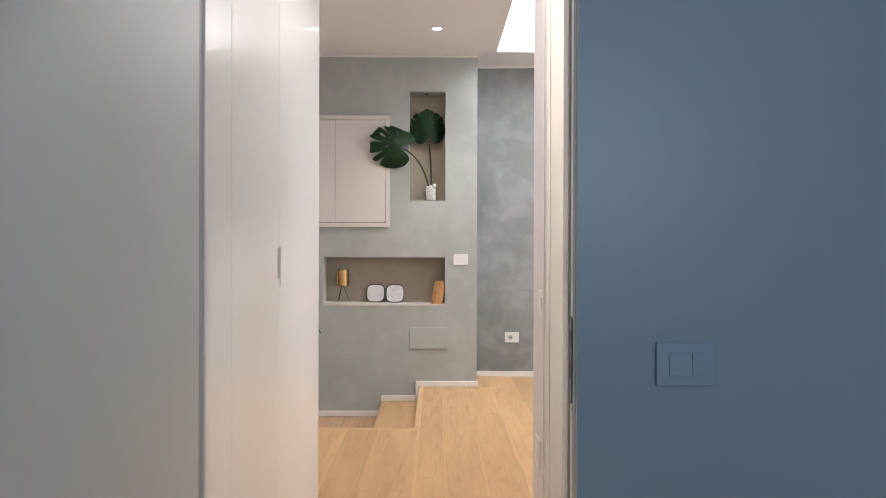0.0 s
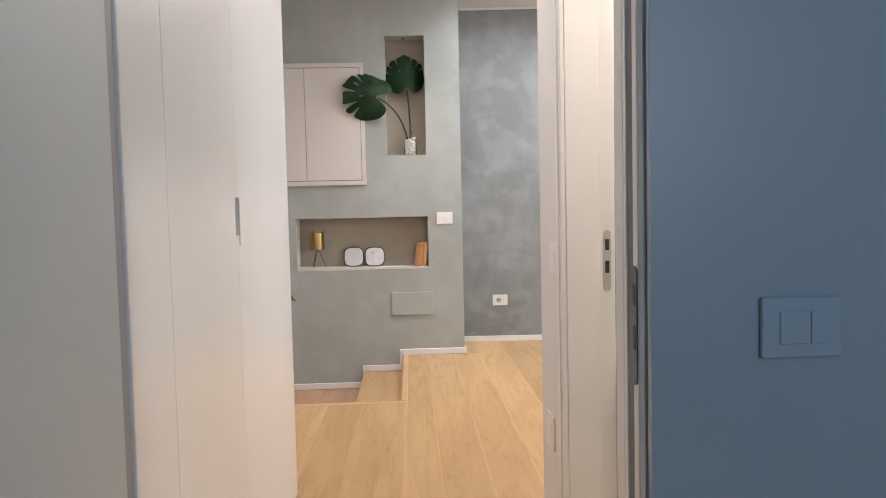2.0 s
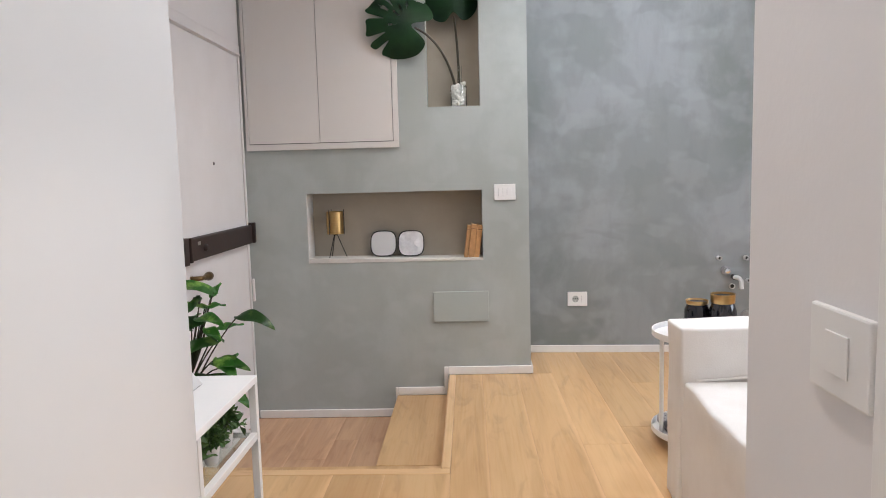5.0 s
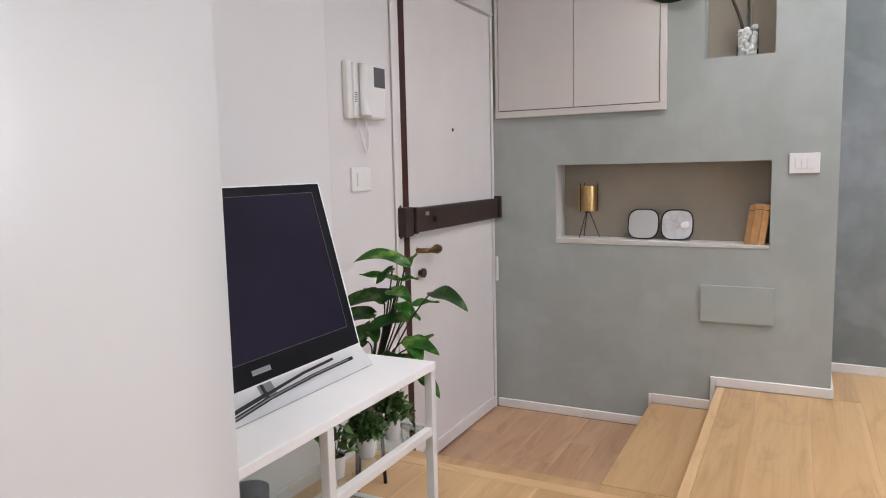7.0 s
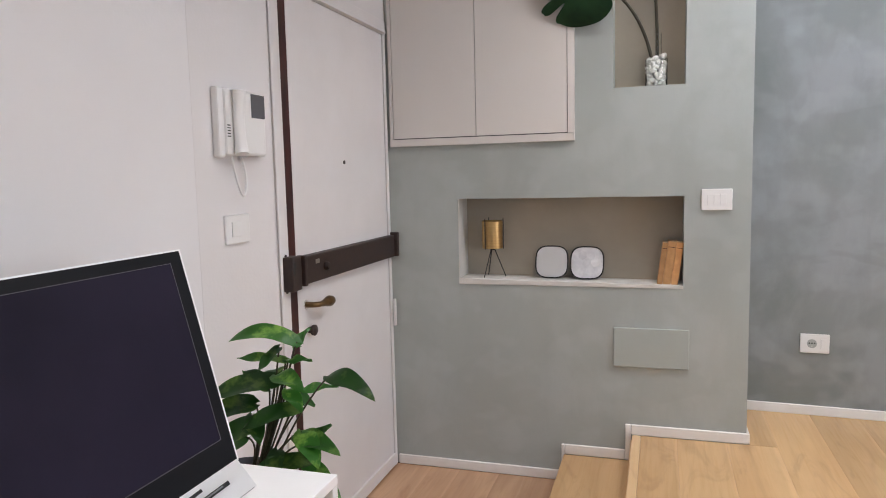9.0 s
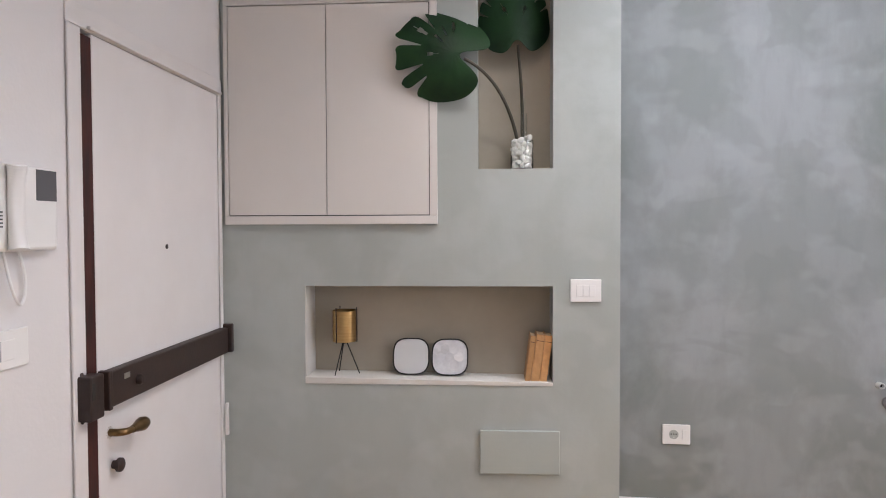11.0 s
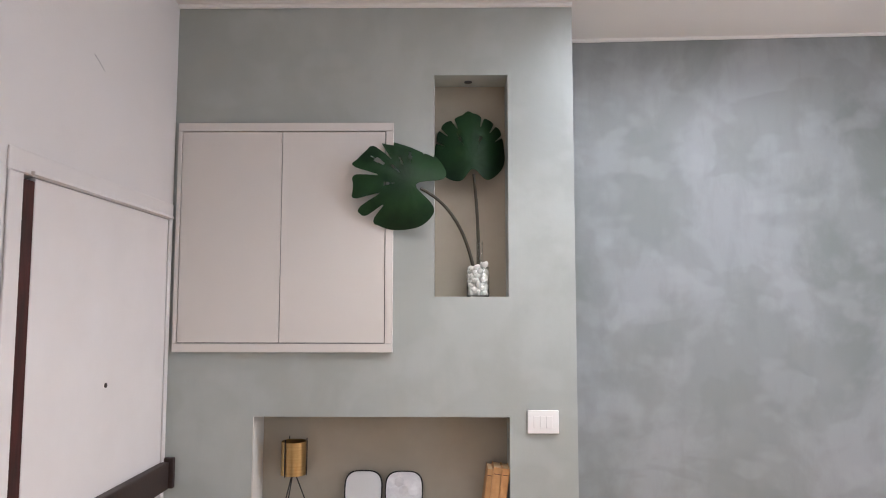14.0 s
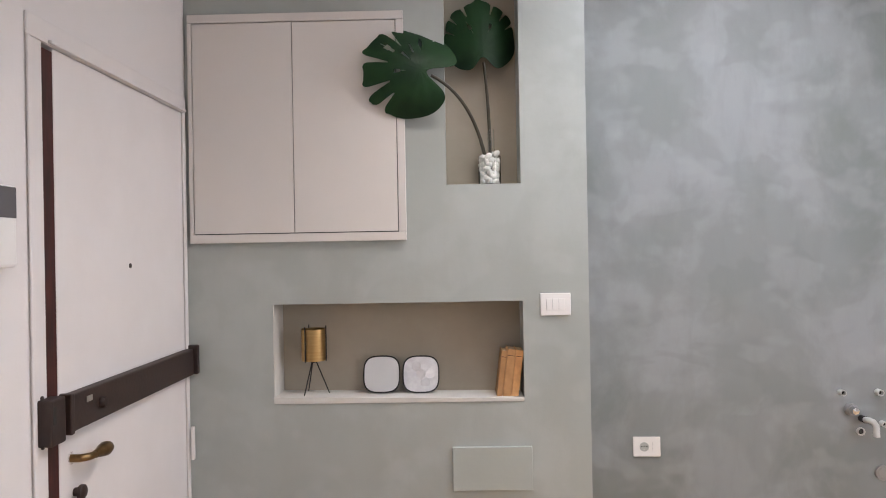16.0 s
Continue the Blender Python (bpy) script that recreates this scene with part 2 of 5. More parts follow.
def part(name, bm, mat, parent=None, label="", smooth=False):
    """Links a bmesh as one mesh object under a thing or a part."""
    bmesh.ops.recalc_face_normals(bm, faces=bm.faces)
    me = bpy.data.meshes.new(name)
    bm.to_mesh(me)
    bm.free()
    me.materials.append(mat)
    if smooth:
        for p in me.polygons:
            p.use_smooth = True
        me.set_sharp_from_angle(angle=radians(40))
    ob = new(name, me)
    if parent:
        ob.parent = parent
        ob.matrix_parent_inverse = parent.matrix_basis.inverted()
    if label:
        tagged(ob, label)
    return ob


def thing(name, at, label, category, group="", kind=""):
    ob = new(name)
    ob.empty_display_size = 0.05
    ob.location = at
    return tagged(ob, label, category, group, kind)


def setting(name, bm, mat, label, category="wall"):
    return tagged(part(name, bm, mat), label, category, "", "structure")


B = bmesh.new

# ---------- materials ----------
SAGE = plaster("sage_plaster", (0.342, 0.365, 0.341), (0.375, 0.403, 0.380), (0.440, 0.471, 0.455), 0.62, 0.0)
BLUEGREY = plaster("blue_grey_plaster", (0.195, 0.212, 0.204), (0.250, 0.266, 0.266), (0.365, 0.380, 0.392), 0.55, 3.7)
WHITE = material("white_wall_paint", (0.765, 0.75, 0.75), 0.75, tint=(0.735, 0.71, 0.705), scale=1.5, mix=0.6, fine=90, bump=0.04)
# white a little greyer than the other walls
GREYWHITE = material("greyer_white_wall_paint", (0.735, 0.71, 0.705), 0.75, tint=(0.70, 0.675, 0.665), scale=2.2, mix=0.6, fine=90, bump=0.05)
CEIL = material("white_ceiling_paint", (0.80, 0.78, 0.76), 0.85, scale=1.2, mix=0.15, fine=90, bump=0.03)
LACQUER = material("white_lacquer", (0.735, 0.73, 0.725), 0.27, tint=(0.705, 0.70, 0.695), scale=2, mix=0.5, fine=25, bump=0.008, coat=0.2)
SATIN = material("white_satin_paint", (0.81, 0.80, 0.785), 0.4, tint=(0.77, 0.757, 0.74), scale=6, mix=0.5, fine=40, bump=0.02)
DOORWHITE = material("old_white_door_paint", (0.745, 0.715, 0.705), 0.42, tint=(0.69, 0.655, 0.64), scale=3.5, mix=0.6, fine=18, bump=0.03)
CREAM = material("cream_cabinet_paint", (0.67, 0.635, 0.60), 0.5, tint=(0.64, 0.605, 0.57), scale=2.5, mix=0.6, fine=70, bump=0.015)
SAGEPANEL = material("sage_panel_paint", (0.385, 0.42, 0.395), 0.55, tint=(0.41, 0.445, 0.42), scale=5, mix=0.7, fine=60, bump=0.03)
TAUPE = material("taupe_niche_paint", (0.345, 0.307, 0.245), 0.7, tint=(0.395, 0.35, 0.285), scale=4, mix=0.8, fine=60, bump=0.03)
PALE = material("pale_niche_plaster", (0.62, 0.60, 0.565), 0.7, tint=(0.55, 0.535, 0.50), scale=8, mix=0.7, fine=60, bump=0.04)
BLUE = material("blue_wall_paint", (0.255, 0.335, 0.42), 0.38, tint=(0.23, 0.305, 0.385), scale=2, mix=0.7, fine=110, bump=0.015)
BLUEPLASTIC = material("blue_plastic", (0.26, 0.36, 0.47), 0.35, scale=5, mix=0.2, bump=0)
GREYPAINT = material("grey_jamb_paint", (0.34, 0.35, 0.37), 0.5, scale=4, mix=0.4, bump=0.02)
DARKSTRIP = material("dark_grey_strip", (0.14, 0.155, 0.18), 0.55, scale=6, mix=0.5, bump=0.02)
# white door leaf; the bedroom's dim cool light is put into this grey
LEAFDIM = material("dimmed_door_paint", (0.57, 0.61, 0.615), 0.4, tint=(0.53, 0.57, 0.575), scale=3, mix=0.6, fine=40, bump=0.02)
BENCHTOP = material("white_bench_lacquer", (0.94, 0.94, 0.935), 0.3, tint=(0.92, 0.915, 0.91), scale=3, mix=0.5, bump=0)
OAK = oak("oak_floor_boards", (0.66, 0.425, 0.205), (0.575, 0.35, 0.16), (0.36, 0.185, 0.082), 0.34)
# same oak again; the entrance's weaker light is put into a browner colour
OAKDIM = oak("dimmed_oak_boards", (0.58, 0.365, 0.215), (0.48, 0.285, 0.165), (0.27, 0.14, 0.075), 0.36, sap=0.25)
OAKEDGE = oak("pale_oak_nosing", (0.72, 0.49, 0.26), (0.64, 0.41, 0.20), (0.44, 0.25, 0.12), 0.34)
OAKEDGEX = oak("pale_oak_cross_nosing", (0.72, 0.49, 0.26), (0.64, 0.41, 0.20), (0.44, 0.25, 0.12), 0.34, along="x")
JOINT = material("dark_joint", (0.44, 0.27, 0.135), 0.8, bump=0)
BOARD = material("white_baseboard_paint", (0.80, 0.78, 0.755), 0.4, tint=(0.70, 0.67, 0.64), scale=12, mix=0.4, fine=40, bump=0.02)
PLASTIC = material("white_plastic", (0.80, 0.79, 0.775), 0.3, tint=(0.77, 0.76, 0.74), scale=20, mix=0.4, bump=0)
GREYPLASTIC = material("grey_plastic", (0.10, 0.10, 0.11), 0.25, bump=0)
DARKSLOT = material("dark_slot", (0.03, 0.028, 0.026), 0.7, bump=0)
BROWN = material("brown_painted_steel", (0.022, 0.011, 0.009), 0.52, tint=(0.045, 0.026, 0.021), scale=14, mix=0.8, fine=80, bump=0.05, rvar=0.1)
MAHOGANY = material("dark_red_wood", (0.060, 0.009, 0.006), 0.6, tint=(0.018, 0.004, 0.003), scale=10, mix=0.9, stretch=(4, 4, 0.5), bump=0.04)
BRASS = material("aged_brass", (0.26, 0.165, 0.075), 0.33, 1.0, tint=(0.12, 0.075, 0.04), scale=18, mix=0.9, bump=0.02, rvar=0.12)
GOLD = material("brushed_gold", (0.60, 0.40, 0.17), 0.28, 1.0, tint=(0.48, 0.30, 0.12), scale=10, mix=0.6, stretch=(1, 1, 12), bump=0.01)
BLACK = material("black_metal", (0.02, 0.018, 0.018), 0.4, 0.3, bump=0)
CHROME = material("chrome", (0.82, 0.83, 0.84), 0.08, 1.0, bump=0)
STEEL = material("brushed_steel", (0.58, 0.57, 0.55), 0.3, 1.0, scale=30, mix=0.3, bump=0.01)
ALU = material("grey_aluminium", (0.36, 0.36, 0.36), 0.45, 0.6, bump=0)
DULL = material("dull_dark_metal", (0.16, 0.18, 0.21), 0.45, 0.6, bump=0)
MIRROR = material("mirror_glass", (0.9, 0.9, 0.9), 0.03, 1.0, bump=0)
PLATE = material("silvered_plate", (0.80, 0.80, 0.80), 0.30, 0.85, bump=0)
PEARL = material("pearl_facets", (0.80, 0.79, 0.80), 0.36, 0.7, tint=(0.58, 0.56, 0.58), scale=26, mix=0.6, bump=0.02, vary=0.08)
BOOKS = material("tan_book_covers", (0.56, 0.31, 0.13), 0.6, tint=(0.43, 0.225, 0.09), scale=24, mix=0.8, fine=120, bump=0.05, vary=0.28)
PAPER = material("cream_paper", (0.66, 0.50, 0.32), 0.8, tint=(0.5, 0.36, 0.2), scale=60, mix=0.8, stretch=(8, 1, 1), bump=0.05)
MONSTERA = material("dark_green_leaf", (0.004, 0.020, 0.007), 0.55, tint=(0.012, 0.046, 0.013), scale=6, mix=0.9, fine=70, bump=0.05, rvar=0.1)
POTHOS = material("variegated_green_leaf", (0.042, 0.165, 0.022), 0.34, tint=(0.28, 0.48, 0.09), scale=17, mix=0.8, fine=40, bump=0.05, contrast=(0.53, 0.66), vary=0.55)
HERB = material("small_green_foliage", (0.045, 0.11, 0.025), 0.5, tint=(0.11, 0.21, 0.05), scale=40, mix=0.9, bump=0)
VINE = material("dark_green_stem", (0.035, 0.045, 0.02), 0.5, tint=(0.05, 0.04, 0.02), scale=20, mix=0.8, bump=0.02)
STEM = material("brown_green_stem", (0.040, 0.030, 0.020), 0.55, tint=(0.045, 0.045, 0.022), scale=20, mix=0.8, bump=0.03)
SOIL = material("dark_soil", (0.03, 0.022, 0.016), 0.95, fine=150, bump=0.4)
PEBBLE = material("white_pebbles", (0.76, 0.74, 0.71), 0.5, tint=(0.66, 0.64, 0.60), scale=30, mix=0.7, bump=0.03)
CERAMIC = material("white_ceramic", (0.80, 0.79, 0.77), 0.25, scale=8, mix=0.15, bump=0)
GLASS = glassy("clear_glass")
SHELFGLASS = glassy("shelf_glass", (0.86, 0.94, 0.91))
SCREEN = material("printed_dark_screen", (0.010, 0.008, 0.017), 0.6, tint=(0.021, 0.017, 0.034), scale=1.5, mix=0.8, bump=0)
BEZEL = material("printed_black_frame", (0.010, 0.010, 0.012), 0.4, bump=0)
MONSTERA.node_tree.nodes["Principled BSDF"].inputs["Specular IOR Level"].default_value = 0.25
for _m in (SCREEN, BEZEL):
    _m.node_tree.nodes["Principled BSDF"].inputs["Specular IOR Level"].default_value = 0.12
CARD = material("white_card", (0.95, 0.95, 0.945), 0.6, bump=0)
INKGREY = material("printed_grey", (0.35, 0.35, 0.36), 0.5, bump=0)
LINEGREY = material("printed_line", (0.10, 0.10, 0.11), 0.5, bump=0)
INK = material("printed_ink", (0.03, 0.03, 0.03), 0.5, bump=0)
FABRIC = material("white_sofa_cover", (0.80, 0.77, 0.735), 0.9, tint=(0.74, 0.70, 0.66), scale=9, mix=0.6, fine=220, bump=0.12)
GREENTILE = material("green_glazed_tile", (0.235, 0.335, 0.29), 0.28, tint=(0.22, 0.315, 0.275), scale=4, mix=0.7, bump=0.01)
GROUT = material("grey_grout", (0.40, 0.42, 0.40), 0.85, bump=0.05)
BEIGE = material("beige_bath_wall", (0.50, 0.465, 0.39), 0.7, tint=(0.46, 0.425, 0.35), scale=3, mix=0.7, bump=0.03)
VANITY = material("beige_vanity_front", (0.40, 0.345, 0.255), 0.5, tint=(0.37, 0.315, 0.23), scale=5, mix=0.6, bump=0.01)
SOAP = material("beige_soap_bottle", (0.43, 0.36, 0.25), 0.45, bump=0)
DARKGLASS = material("black_glazed_vase", (0.008, 0.008, 0.012), 0.12, coat=0.4, bump=0)
GREYCLOTH = material("grey_patterned_cloth", (0.42, 0.41, 0.41), 0.9, tint=(0.12, 0.12, 0.13), scale=26, mix=1.0, contrast=(0.48, 0.54), bump=0.05)
PVC = material("grey_white_pipe_plastic", (0.60, 0.60, 0.585), 0.4, scale=20, mix=0.4, bump=0.02)
LAMPGLOW = emitter("lamp_glow", (1.0, 0.93, 0.82), 30)
SKYGLOW = emitter("skylight_sky", (0.95, 0.975, 1.0), SKYLIGHT)
# ---------- the large structure ----------
H = 2.690      # ceiling
PIT = -0.243   # entrance floor
STEP = -0.117


def slab_with_holes(name, xs, zs, y0, y1, holes, mat, label):
    """An upright slab across y0..y1 on a grid of xs and zs, with the cells in holes left open."""
    bm = B()
    solid = {(i, k) for i in range(len(xs) - 1) for k in range(len(zs) - 1)} - set(holes)
    vert = {}

    def v(i, y, k):
        if (i, y, k) not in vert:
            vert[i, y, k] = bm.verts.new((xs[i], y, zs[k]))
        return vert[i, y, k]
    for i, k in solid:
        for y in (y0, y1):
            bm.faces.new((v(i, y, k), v(i + 1, y, k), v(i + 1, y, k + 1), v(i, y, k + 1)))
        if (i - 1, k) not in solid:
            bm.faces.new((v(i, y0, k), v(i, y1, k), v(i, y1, k + 1), v(i, y0, k + 1)))
        if (i + 1, k) not in solid:
            bm.faces.new((v(i + 1, y0, k), v(i + 1, y1, k), v(i + 1, y1, k + 1), v(i + 1, y0, k + 1)))
        if (i, k - 1) not in solid:
            bm.faces.new((v(i, y0, k), v(i + 1, y0, k), v(i + 1, y1, k), v(i, y1, k)))
        if (i, k + 1) not in solid:
            bm.faces.new((v(i, y0, k + 1), v(i + 1, y0, k + 1), v(i + 1, y1, k + 1), v(i, y1, k + 1)))
    return setting(name, bm, mat, label)


slab_with_holes("wall_niches", [-1.50, -1.04, -0.343, -0.05, 0.21], [PIT, 0.656, 1.050, 1.512, 2.397, H], 5.48, 5.63,
                [(1, 1), (2, 1), (2, 3)], SAGE, "sage green plaster wall with two open niches")
setting("wall_niche_return", box(B(), 0.10, 0.21, 5.63, 6.02, 0, H), SAGE, "sage green plaster return of the niche wall")
setting("niche_back_low", box(B(), -1.10, 0.00, 5.63, 5.66, 0.62, 1.10), TAUPE, "taupe painted back of the low niche")
setting("niche_back_tall", box(B(), -0.40, 0.00, 5.63, 5.66, 1.46, 2.45), TAUPE, "taupe painted back of the tall niche")


def niche_z(x):
    """Top of the low niche's floor, sloped along the wall to fit the camera's view."""
    return 0.683 - 0.013 * (x + 1.039)


bm = box(B(), -1.039, -0.051, 5.476, 5.629, 0.656, 0.683, 0.002)
for v in bm.verts:
    if v.co.z > 0.67:
        v.co.z += niche_z(v.co.x) - 0.683
setting("niche_floor_low", bm, PALE, "pale plaster floor of the low niche", "shelf")
setting("niche_side", box(B(), -1.039, -1.035, 5.481, 5.629, 0.682, 1.049), PALE, "pale plaster side of the low niche")
def skewed(bm):
    """Sets the back wall deeper and askew to fit the camera's view."""
    for v in bm.verts:
        v.co.y += 0.085 - 0.055 * (v.co.x - 0.2)
    return bm


setting("wall_recess", skewed(box(B(), 0.10, 3.45, 5.865, 6.0, -0.1, H + 0.06)), BLUEGREY, "blue-grey clouded plaster wall")

bm = box(B(), -1.52, -1.375, 4.034, 4.513, PIT, H)
box(bm, -1.52, -1.375, 5.440, 5.48, PIT, H)
box(bm, -1.52, -1.375, 4.513, 5.440, 1.812, H)
setting("wall_entrance", bm, GREYWHITE, "white painted wall round the entrance door")
setting("wall_west", box(B(), -1.55, -1.3755, 1.27, 4.034, PIT, H), WHITE, "white painted wall behind the bench")
setting("landing_wall", box(B(), -1.62, -1.56, 4.3, 5.6, PIT, 2.0), MAHOGANY, "dark wood behind the entrance door")
setting("wall_bath", box(B(), 0.262, 0.39, 2.187, 2.561, -0.1, H), WHITE, "white painted corridor wall end")
bm = box(B(), 0.262, 0.39, 1.27, 1.535, -0.1, H)
box(bm, 0.262, 0.39, 1.535, 2.187, 2.11, H)
setting("wall_corridor", bm, WHITE, "white painted corridor wall with the bathroom doorway")
setting("wall_living_south", box(B(), 0.39, 3.45, 2.495, 2.561, -0.1, H), WHITE, "white painted living room wall")
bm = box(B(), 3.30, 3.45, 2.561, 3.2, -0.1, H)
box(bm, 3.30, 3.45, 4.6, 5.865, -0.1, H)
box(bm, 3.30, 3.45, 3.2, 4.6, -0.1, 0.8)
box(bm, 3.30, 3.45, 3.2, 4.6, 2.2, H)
setting("wall_east", bm, WHITE, "white painted living room wall with the added window")
# bathroom shell
setting("wall_bath_back", box(B(), 0.39, 2.0, 2.488, 2.494, -0.05, H), BEIGE, "beige painted bathroom wall", "wall")
setting("wall_bath_east", box(B(), 1.9, 2.0, 0.9, 2.488, -0.05, H), BEIGE, "beige painted bathroom wall", "wall")
setting("wall_bath_south", box(B(), 0.39, 1.9, 1.271, 1.33, -0.05, H), CERAMIC, "white bathroom wall", "wall")
# bedroom shell
bm = box(B(), 0.1455, 2.4, 1.135, 1.150, -0.05, H)
box(bm, 0.176, 2.4, 1.1501, 1.27, -0.05, H)
setting("wall_blue_right", bm, BLUE, "matt blue painted bedroom wall")
setting("wall_blue_left", box(B(), -2.4, -0.676, 1.135, 1.262, -0.05, H), BLUE, "matt blue painted bedroom wall")
setting("wall_blue_top", box(B(), -0.676, 0.1454, 1.135, 1.262, 2.13, H), BLUE, "matt blue painted wall above the door")
setting("wall_bedroom_west", box(B(), -2.5, -2.4, -2.5, 1.262, -0.05, H), WHITE, "white painted bedroom wall")
setting("wall_bedroom_east", box(B(), 2.4, 2.5, -2.5, 1.262, -0.05, H), WHITE, "white painted bedroom wall")
bm = box(B(), -2.5, 0.3, -2.6, -2.5, -0.05, H)
box(bm, 1.5, 2.5, -2.6, -2.5, -0.05, H)
box(bm, 0.3, 1.5, -2.6, -2.5, -0.05, 0.8)
box(bm, 0.3, 1.5, -2.6, -2.5, 2.2, H)
setting("wall_bedroom_south", bm, WHITE, "white painted bedroom wall with the added window")


def window(name, corner, along, width, z0, z1):
    """A two-light window in its opening: frame, sill and panes."""
    w = thing(name, (*corner, z0), "white framed two-light window out of view, added for daylight", "window", "", "structure")
    ax = Vector((along[0], along[1], 0))
    nx = Vector((-along[1], along[0], 0))
    m = Matrix.Translation((*corner, 0)) @ Matrix(((ax.x, nx.x, 0), (ax.y, nx.y, 0), (0, 0, 1))).to_4x4()
    bm = B()
    for a, b, c, d in ((0, 0.05, z0, z1), (width - 0.05, width, z0, z1), (0.05, width - 0.05, z0, z0 + 0.05), (0.05, width - 0.05, z1 - 0.05, z1), (width / 2 - 0.03, width / 2 + 0.03, z0 + 0.05, z1 - 0.05)):
        box(bm, a, b, -0.03, 0.03, c, d, 0.004)
    bm.transform(m)
    part("window_frame", bm, SATIN, w)
    bm = box(B(), -0.03, width + 0.03, 0.03, 0.16, z0 - 0.03, z0 - 0.003, 0.004)
    bm.transform(m)
    part("window_sill", bm, SATIN, w)
    for a, b in ((0.05, width / 2 - 0.03), (width / 2 + 0.03, width - 0.05)):
        bm = box(B(), a, b, -0.004, 0.004, z0 + 0.05, z1 - 0.05)
        bm.transform(m)
        p = part("pane", bm, GLASS, w)
        p.visible_shadow = False


# both windows lie out of view, added as openings for the daylight lamps
window("added_window_1", (3.37, 3.2), (0, 1), 1.4, 0.8, 2.2)
window("added_window_2", (1.5, -2.55), (-1, 0), 1.2, 0.8, 2.2)

# ceilings, with the skylight's shaft
SX0, SX1, SY0, SY1 = 0.357, 1.25, 3.95, 5.355
bm = box(B(), 0.21, 3.45, SY1, 6.2, H, H + 0.12)
for v in bm.verts:  # tilted up towards the back wall to fit the camera's view
    if v.co.y > 6 and v.co.z < H + 0.06:
        v.co.z += 0.045
box(bm, -1.55, 0.21, 1.27, 6.2, H, H + 0.12)
box(bm, 0.21, SX0, 1.27, SY1, H, H + 0.12)
box(bm, SX1, 3.45, 1.27, SY1, H, H + 0.12)
box(bm, SX0, SX1, 1.27, SY0, H, H + 0.12)
setting("ceiling", bm, CEIL, "plain white painted ceiling with a skylight opening", "ceiling")
setting("ceiling_bedroom", box(B(), -2.5, 2.5, -2.6, 1.27, H, H + 0.12), CEIL, "plain white bedroom ceiling", "ceiling")
bm = box(B(), SX0 - 0.03, SX0, SY0, SY1, H + 0.12, H + 0.4)
box(bm, SX1, SX1 + 0.03, SY0, SY1, H + 0.12, H + 0.4)
box(bm, SX0, SX1, SY0 - 0.03, SY0, H + 0.12, H + 0.4)
box(bm, SX0, SX1, SY1, SY1 + 0.03, H + 0.12, H + 0.4)
setting("skylight_shaft", bm, CEIL, "white painted skylight shaft in the ceiling", "skylight")
setting("skylight", box(B(), SX0 - 0.03, SX1 + 0.03, SY0 - 0.03, SY1 + 0.03, H + 0.4, H + 0.42), SKYGLOW, "bright daylit opal skylight pane", "skylight")
# small cove where ceiling and walls meet
bm = box(B(), -1.375, 0.21, 5.462, 5.48, H - 0.016, H, 0.004)
setting("cornice_niche", bm, CEIL, "thin white cornice under the ceiling", "cornice")
bm = skewed(box(B(), 0.21, 3.3, 5.847, 5.865, H + 0.016, H + 0.034, 0.004))
setting("cornice_recess", bm, CEIL, "thin white cornice under the ceiling", "cornice")


def ceiling_spot(x, y):
    s = thing("ceiling_spot", (x, y, H), "small round white recessed ceiling spot, lit", "lamp", "ceiling spots")
    part("rim", lathe(B(), [(0.042, 0), (0.042, -0.005), (0.036, -0.007), (0.030, -0.004), (0.030, 0)], (x, y, H)), SATIN, s, smooth=True)
    part("lens", cyl(B(), (x, y, H - 0.003), (x, y, H - 0.0015), 0.0295), LAMPGLOW, s, "glowing warm white lens")


# the last two, corridor and bathroom, are unseen fittings added for their lamps
for x, y in ((-0.12, 4.77), (-0.12, 3.30), (-0.16, 1.95), (1.0, 1.7)):
    ceiling_spot(x, y)

# floors: bases under the boards, the steps
EDGE = -0.250   # edge of the upper floor towards the entrance
NEAR = 4.180
bm = box(B(), -1.55, 3.45, 1.20, NEAR - 0.02, -0.12, -0.014)
box(bm, EDGE + 0.02, 3.45, NEAR - 0.02, 6.1, -0.12, -0.014)
floor = setting("floor", bm, JOINT, "oak plank floor of the flat", "floor")
floor_low = setting("floor_entrance", box(B(), -1.6, -0.20, 4.1, 5.50, PIT - 0.1, PIT - 0.014), JOINT, "oak plank floor of the lower entrance", "floor")
floor_bed = setting("floor_bedroom", box(B(), -2.5, 2.5, -2.6, 1.20, -0.12, 0.0), OAK, "oak floor of the bedroom", "floor")
setting("floor_bathroom", box(B(), 0.39, 2.0, 1.33, 2.49, -0.012, 0.004), BEIGE, "beige bathroom floor", "floor")
steps = tagged(part("steps", box(B(), -1.375, -0.24, NEAR - 0.01, 5.48, PIT - 0.013, PIT - 0.012), JOINT), "oak clad corner steps down to the entrance", "steps", "", "structure")
part("tread", box(B(), -0.557, -0.262, 4.49, 5.468, STEP - 0.022, STEP, 0.003), OAK, steps)
part("tread", box(B(), -1.372, -0.262, NEAR + 0.001, 4.488, STEP - 0.022, STEP, 0.003), OAK, steps)
part("riser", box(B(), -0.545, -0.53, 4.476, 5.468, PIT, STEP - 0.022), OAK, steps)
part("riser", box(B(), -1.372, -0.53, 4.462, 4.476, PIT, STEP - 0.022), OAK, steps)
part("riser", box(B(), -0.262, -0.25, NEAR, 5.468, STEP, -0.022), OAK, steps)
part("riser", box(B(), -1.372, -0.25, NEAR - 0.013, NEAR, STEP, -0.022), OAK, steps)
